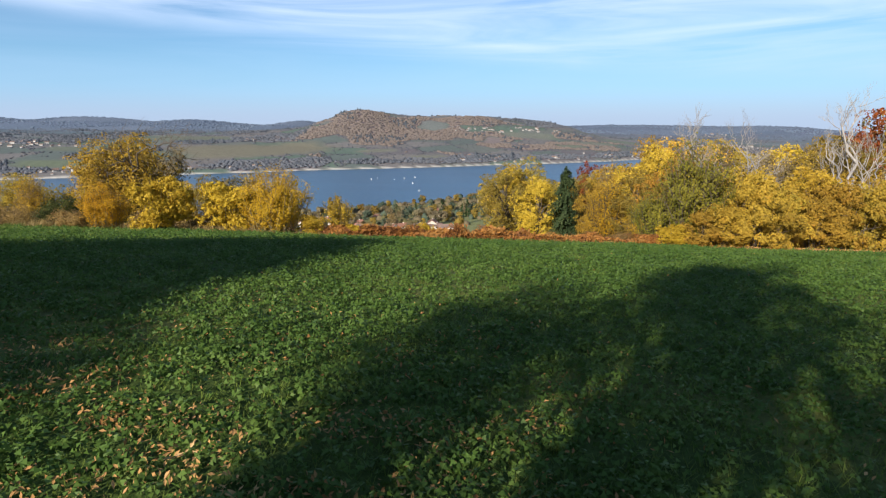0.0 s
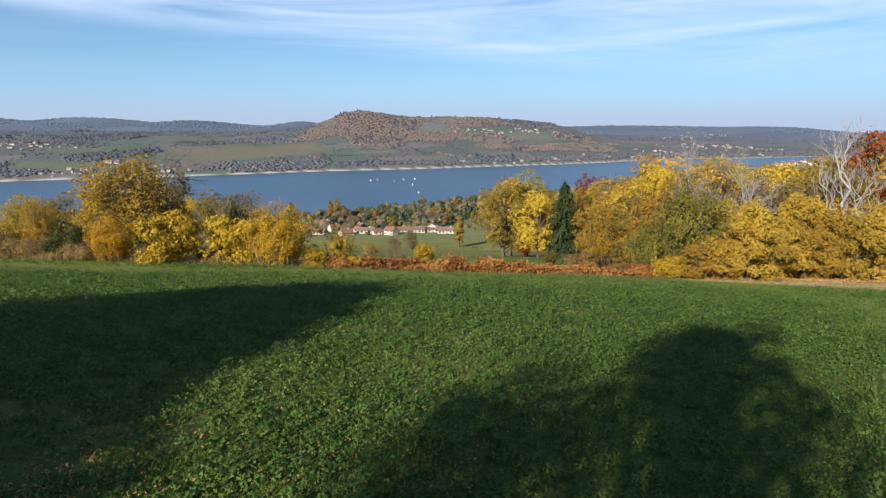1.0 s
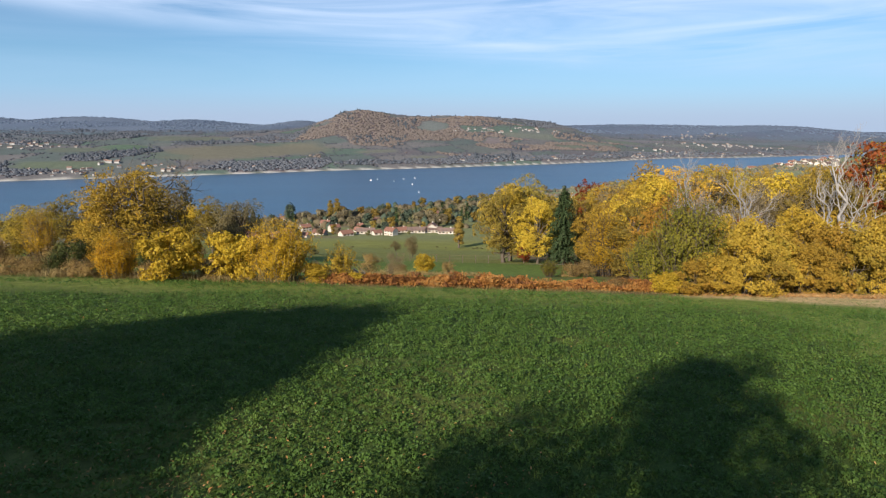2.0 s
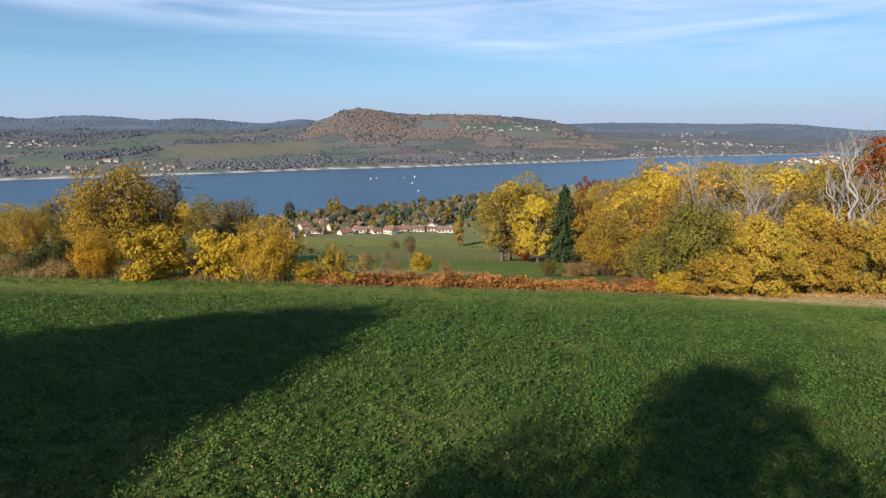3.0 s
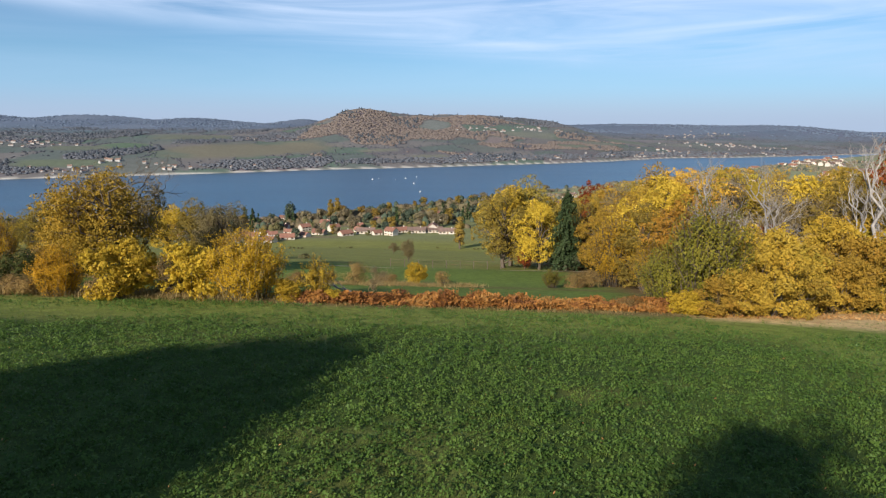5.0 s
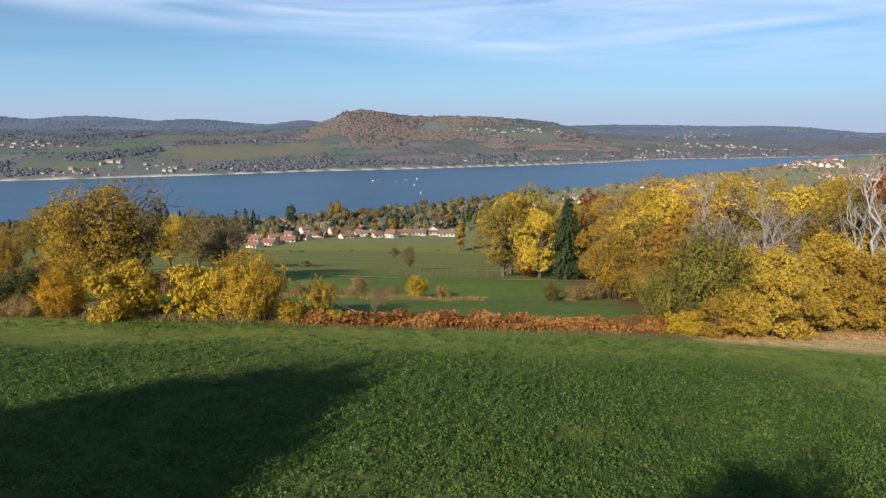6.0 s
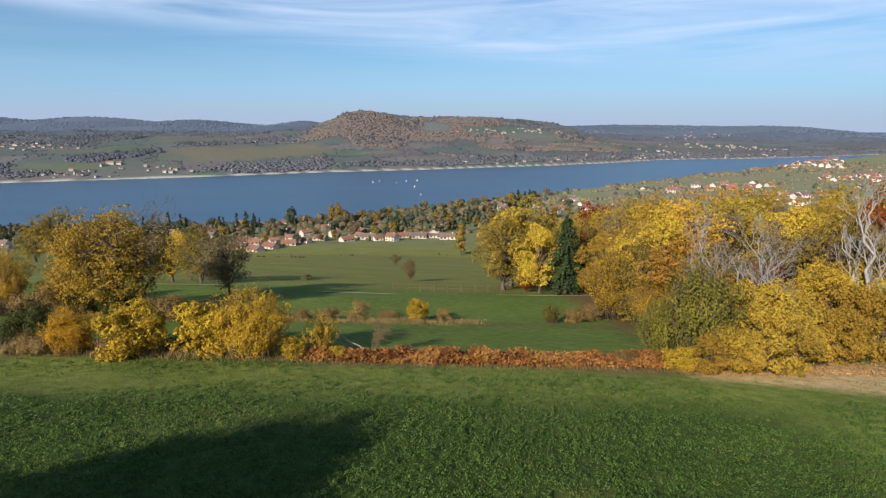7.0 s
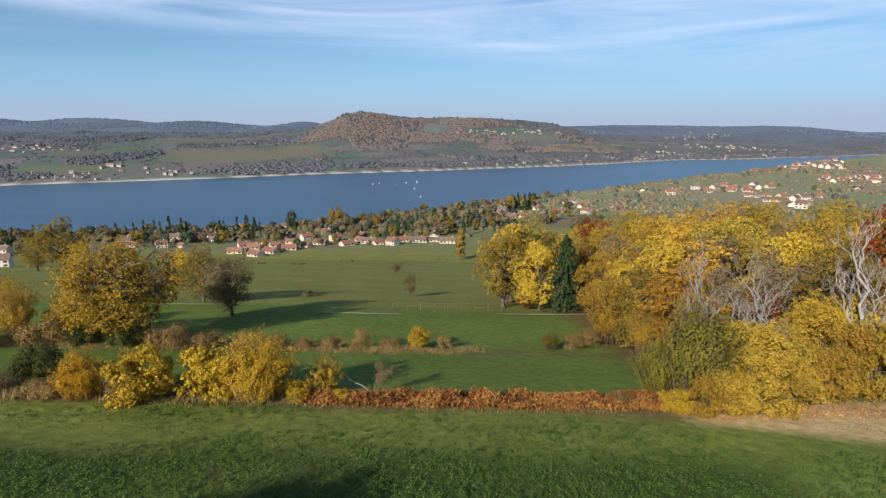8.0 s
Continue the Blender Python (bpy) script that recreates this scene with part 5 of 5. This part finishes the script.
for k, (x, y) in enumerate(((-110, 332), (-95, 342), (-88, 358), (-100, 362), (-76, 368), (-70, 380), (-52, 384), (-46, 370), (-36, 378), (-21, 378), (-66, 374), (-106, 352), (-80, 388), (-12, 396), (-38, 396), (-58, 404))):
    garden[(0, 3, 1, 3, 0, 2)[k % 6]].put(x, y, x, 0.42 + 0.16 * (k % 3))
for k, (x, y) in enumerate(((-262, 330), (-248, 318), (-270, 350), (-238, 334), (-255, 306), (-282, 340))):
    garden[(0, 1, 4, 0, 1, 3)[k]].put(x, y, x, 0.95)
# ---- bushes crossing the lower meadow
for x0, x1, y, n in ((-86, -52, 226, 13), (-27, -8, 243, 7), (-5, 3, 312, 4), (14, 27, 312, 5), (-50, -36, 262, 4)):
    for i in range(n):
        garden[3].put(rh.uniform(x0, x1), y + rh.gauss(0, 1.2), rh.uniform(0, 6), rh.uniform(0.1, 0.24), 0.7, label="low dark bush in a thin hedge across the meadow")
garden[3].put(-19.8, 90, 0.4, 0.24, 0.6, label="low dark bush in the meadow")

# ---- woods, hedges and scrub beyond the lake
def far_wood(name, label, x, y, size, mat, seed, tall=0.42, cone=False):
    """Trees too far off to tell apart: each an uneven crown of its own over a few loose sprays."""
    r = np.random.default_rng(seed)
    n = len(x)
    z = height(x, y)
    s = np.broadcast_to(size, n) * r.uniform(0.65, 1.3, n)
    lift = tall * r.uniform(0.75, 1.3, n)
    ang = np.arange(5) * 2 * np.pi / 5 + r.uniform(0, 6, (n, 1))
    rings = []
    for share, up in ((0.46, 0.04), (0.30, 0.36) if cone else (0.42, 0.45)):
        rad = s[:, None] * share * r.uniform(0.72, 1.28, (n, 5))
        rings.append(np.stack([np.cos(ang) * rad, np.sin(ang) * rad, (s * up * lift)[:, None] * r.uniform(0.7, 1.3, (n, 5))], 2))
    tip = np.stack([r.normal(size=n) * 0.06 * s, r.normal(size=n) * 0.06 * s, s * lift * (0.95 if cone else 0.74)], 1)[:, None, :]
    v = np.concatenate([*rings, tip], 1) + np.stack([x, y, z], 1)[:, None, :]
    k = np.arange(5)
    q = (k + 1) % 5
    f = np.concatenate([np.stack([k, q, q + 5], 1), np.stack([k, q + 5, k + 5], 1), np.stack([k + 5, q + 5, k * 0 + 10], 1)])
    f = (f[None] + 11 * np.arange(n)[:, None, None]).reshape(-1, 3)
    v = v.reshape(-1, 3)
    per = 3
    way = r.normal(size=(n, per, 3))
    way /= np.linalg.norm(way, axis=2, keepdims=True)
    way[:, :, 2] = np.abs(way[:, :, 2])
    c = way * np.stack([s * 0.46, s * 0.46, s * 0.62 * lift], 1)[:, None, :] + np.stack([x, y, z + 0.1 * s], 1)[:, None, :]
    v2, f2 = leaf_arrays(c.reshape(-1, 3), (way + np.array([0, 0, 0.3])).reshape(-1, 3), np.repeat(s * 0.36, per) * r.uniform(0.6, 1.25, n * per), r, 0.85, True)
    me = grid_mesh(name, np.concatenate([v, v2]), np.concatenate([f, f2 + len(v)]), mat, True)
    tagged(new(name, me), label, "woodland", kind="stuff")


def wood_places(n, seed, test):
    r = np.random.default_rng(seed)
    a = np.radians(r.uniform(-43, 44, n))
    dist = 850 * np.exp(r.random(n) * math.log(4300 / 850))
    x, y = dist * np.sin(a), dist * np.cos(a)
    w = woods(x, y)
    k = (y - far_shore(x) > 14) & test(x, y, w, r.random(n))
    return x[k], y[k]


# these woods carry the haze in their leaf colours, bluest on the farthest ridge
x, y = wood_places(210000, 201, lambda x, y, w, q: (w > 0.5) & (q < 0.8) & (y < 2450))
near = (y + 0.55 * np.maximum(x, 0) < 1980) & (x > -350) & (y - far_shore(x) > 95)
far_wood("woodland", "brown autumn woodland on the hill beyond the lake, haze-greyed", x[near], y[near], 6.2 + y[near] * 0.0012, M_HAZEBROWN, 202)
far_wood("woodland", "haze-tinted autumn woodland farther along the hills", x[~near], y[~near], 6.2 + y[~near] * 0.0012, M_FARHAZE, 212)
x, y = wood_places(60000, 203, lambda x, y, w, q: (w > 0.48) & ((fbm(x / 90, y / 90, 204) > 0.63) | (sum(spot(x, y, *c) for c in COPSES) > 0.5) & (q < 0.35)) & (q < 0.6) & (y < 2450))
far_wood("woodland", "conifers on the hills beyond the lake, paled for haze", x, y, 5.5 + y * 0.0013, M_HAZEDARK, 205, 0.95, True)
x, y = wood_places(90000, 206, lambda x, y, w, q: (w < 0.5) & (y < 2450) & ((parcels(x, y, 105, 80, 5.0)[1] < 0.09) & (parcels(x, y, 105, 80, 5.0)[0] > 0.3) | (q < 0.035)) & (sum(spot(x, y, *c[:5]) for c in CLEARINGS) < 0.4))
far_wood("woodland", "bare haze-tinted hedgerows between far fields", x, y, 3.6 + y * 0.0011, M_HAZEGREY, 208)
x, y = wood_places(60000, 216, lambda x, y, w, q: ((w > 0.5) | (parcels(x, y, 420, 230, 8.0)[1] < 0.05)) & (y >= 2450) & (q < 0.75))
far_wood("woodland", "woods on the farthest ridge, blued for haze", x, y, 10.0, M_HAZEBLUE, 217)
rs = np.random.default_rng(209)
# trees of the farther slope take the haze-lightened colours
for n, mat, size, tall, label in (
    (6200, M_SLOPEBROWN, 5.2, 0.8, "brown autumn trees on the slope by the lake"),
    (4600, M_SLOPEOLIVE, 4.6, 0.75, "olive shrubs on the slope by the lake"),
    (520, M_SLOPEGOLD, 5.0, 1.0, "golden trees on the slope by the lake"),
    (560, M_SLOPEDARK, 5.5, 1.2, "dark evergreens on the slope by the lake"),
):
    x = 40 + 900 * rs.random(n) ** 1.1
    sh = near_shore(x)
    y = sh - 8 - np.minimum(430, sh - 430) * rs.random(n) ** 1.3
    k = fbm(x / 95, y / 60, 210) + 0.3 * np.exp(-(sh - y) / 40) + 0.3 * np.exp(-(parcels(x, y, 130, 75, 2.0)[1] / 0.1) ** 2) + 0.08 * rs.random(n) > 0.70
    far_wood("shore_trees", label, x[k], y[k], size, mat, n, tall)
for n, mat, size, tall, label in (
    (700, M_SHOREBROWN, 6.0, 0.8, "brown autumn trees along the near shore"),
    (140, M_SHOREDARK, 5.5, 1.3, "dark evergreens along the near shore"),
    (520, M_SHOREOLIVE, 5.5, 0.7, "olive hedges between the gardens"),
):
    x = -420 + 470 * rs.random(n)
    y = 404 + (near_shore(x) - 414) * rs.random(n) ** 0.7
    far_wood("shore_trees", label, x, y, size, mat, n + 1, tall)

# ---- sailing boats


def sailboat():
    e = thing("sailboat", "small white sailing boat on the lake", "boat", "boats on the lake")
    bm = bmesh.new()
    prof = [(-3.0, 0.9), (-1.0, 1.1), (1.5, 0.8), (3.4, 0.05)]
    top = [bm.verts.new((x, w, 0.7)) for x, w in prof] + [bm.verts.new((x, -w, 0.7)) for x, w in reversed(prof)]
    low = [bm.verts.new((x * 0.9, w * 0.6, -0.2)) for x, w in prof] + [bm.verts.new((x * 0.9, -w * 0.6, -0.2)) for x, w in reversed(prof)]
    bm.faces.new(top)
    bm.faces.new(low[::-1])
    for i in range(8):
        bm.faces.new((low[i], low[(i + 1) % 8], top[(i + 1) % 8], top[i]))
    bmesh.ops.recalc_face_normals(bm, faces=bm.faces)
    part("hull", bm, M_SAIL, e)
    v, f = tube_arrays([[((0.6, 0, 0.5), 0.07), ((0.6, 0, 9.0), 0.04)]], 6)
    part("mast", grid_mesh("mast", v, f, M_DEADWOOD), None, e)
    for name, pts in (("sail", ((0.5, 0, 1.4), (-2.9, 0.5, 1.5), (0.5, 0, 8.8))), ("sail", ((0.8, 0, 1.1), (3.2, 0.3, 0.9), (0.8, 0, 7.2)))):
        bm = bmesh.new()
        a = [bm.verts.new(p) for p in pts]
        b = [bm.verts.new((p[0], p[1] + 0.04, p[2])) for p in pts]
        bm.faces.new(a)
        bm.faces.new(b[::-1])
        for i in range(3):
            bm.faces.new((a[i], b[i], b[(i + 1) % 3], a[(i + 1) % 3]))
        bmesh.ops.recalc_face_normals(bm, faces=bm.faces)
        part(name, bm, M_SAIL, e)
    return e


boat = Kind(sailboat())
for x, y, t in ((-108, 915, 0.2), (-100, 930, 0.9), (-59, 933, 0.5), (-43, 951, 0.3), (-29, 748, 0.7), (-42, 849, 0.4), (-72, 905, 1.0)):
    boat.put(x, y, t, 0.3, z=LAKE)
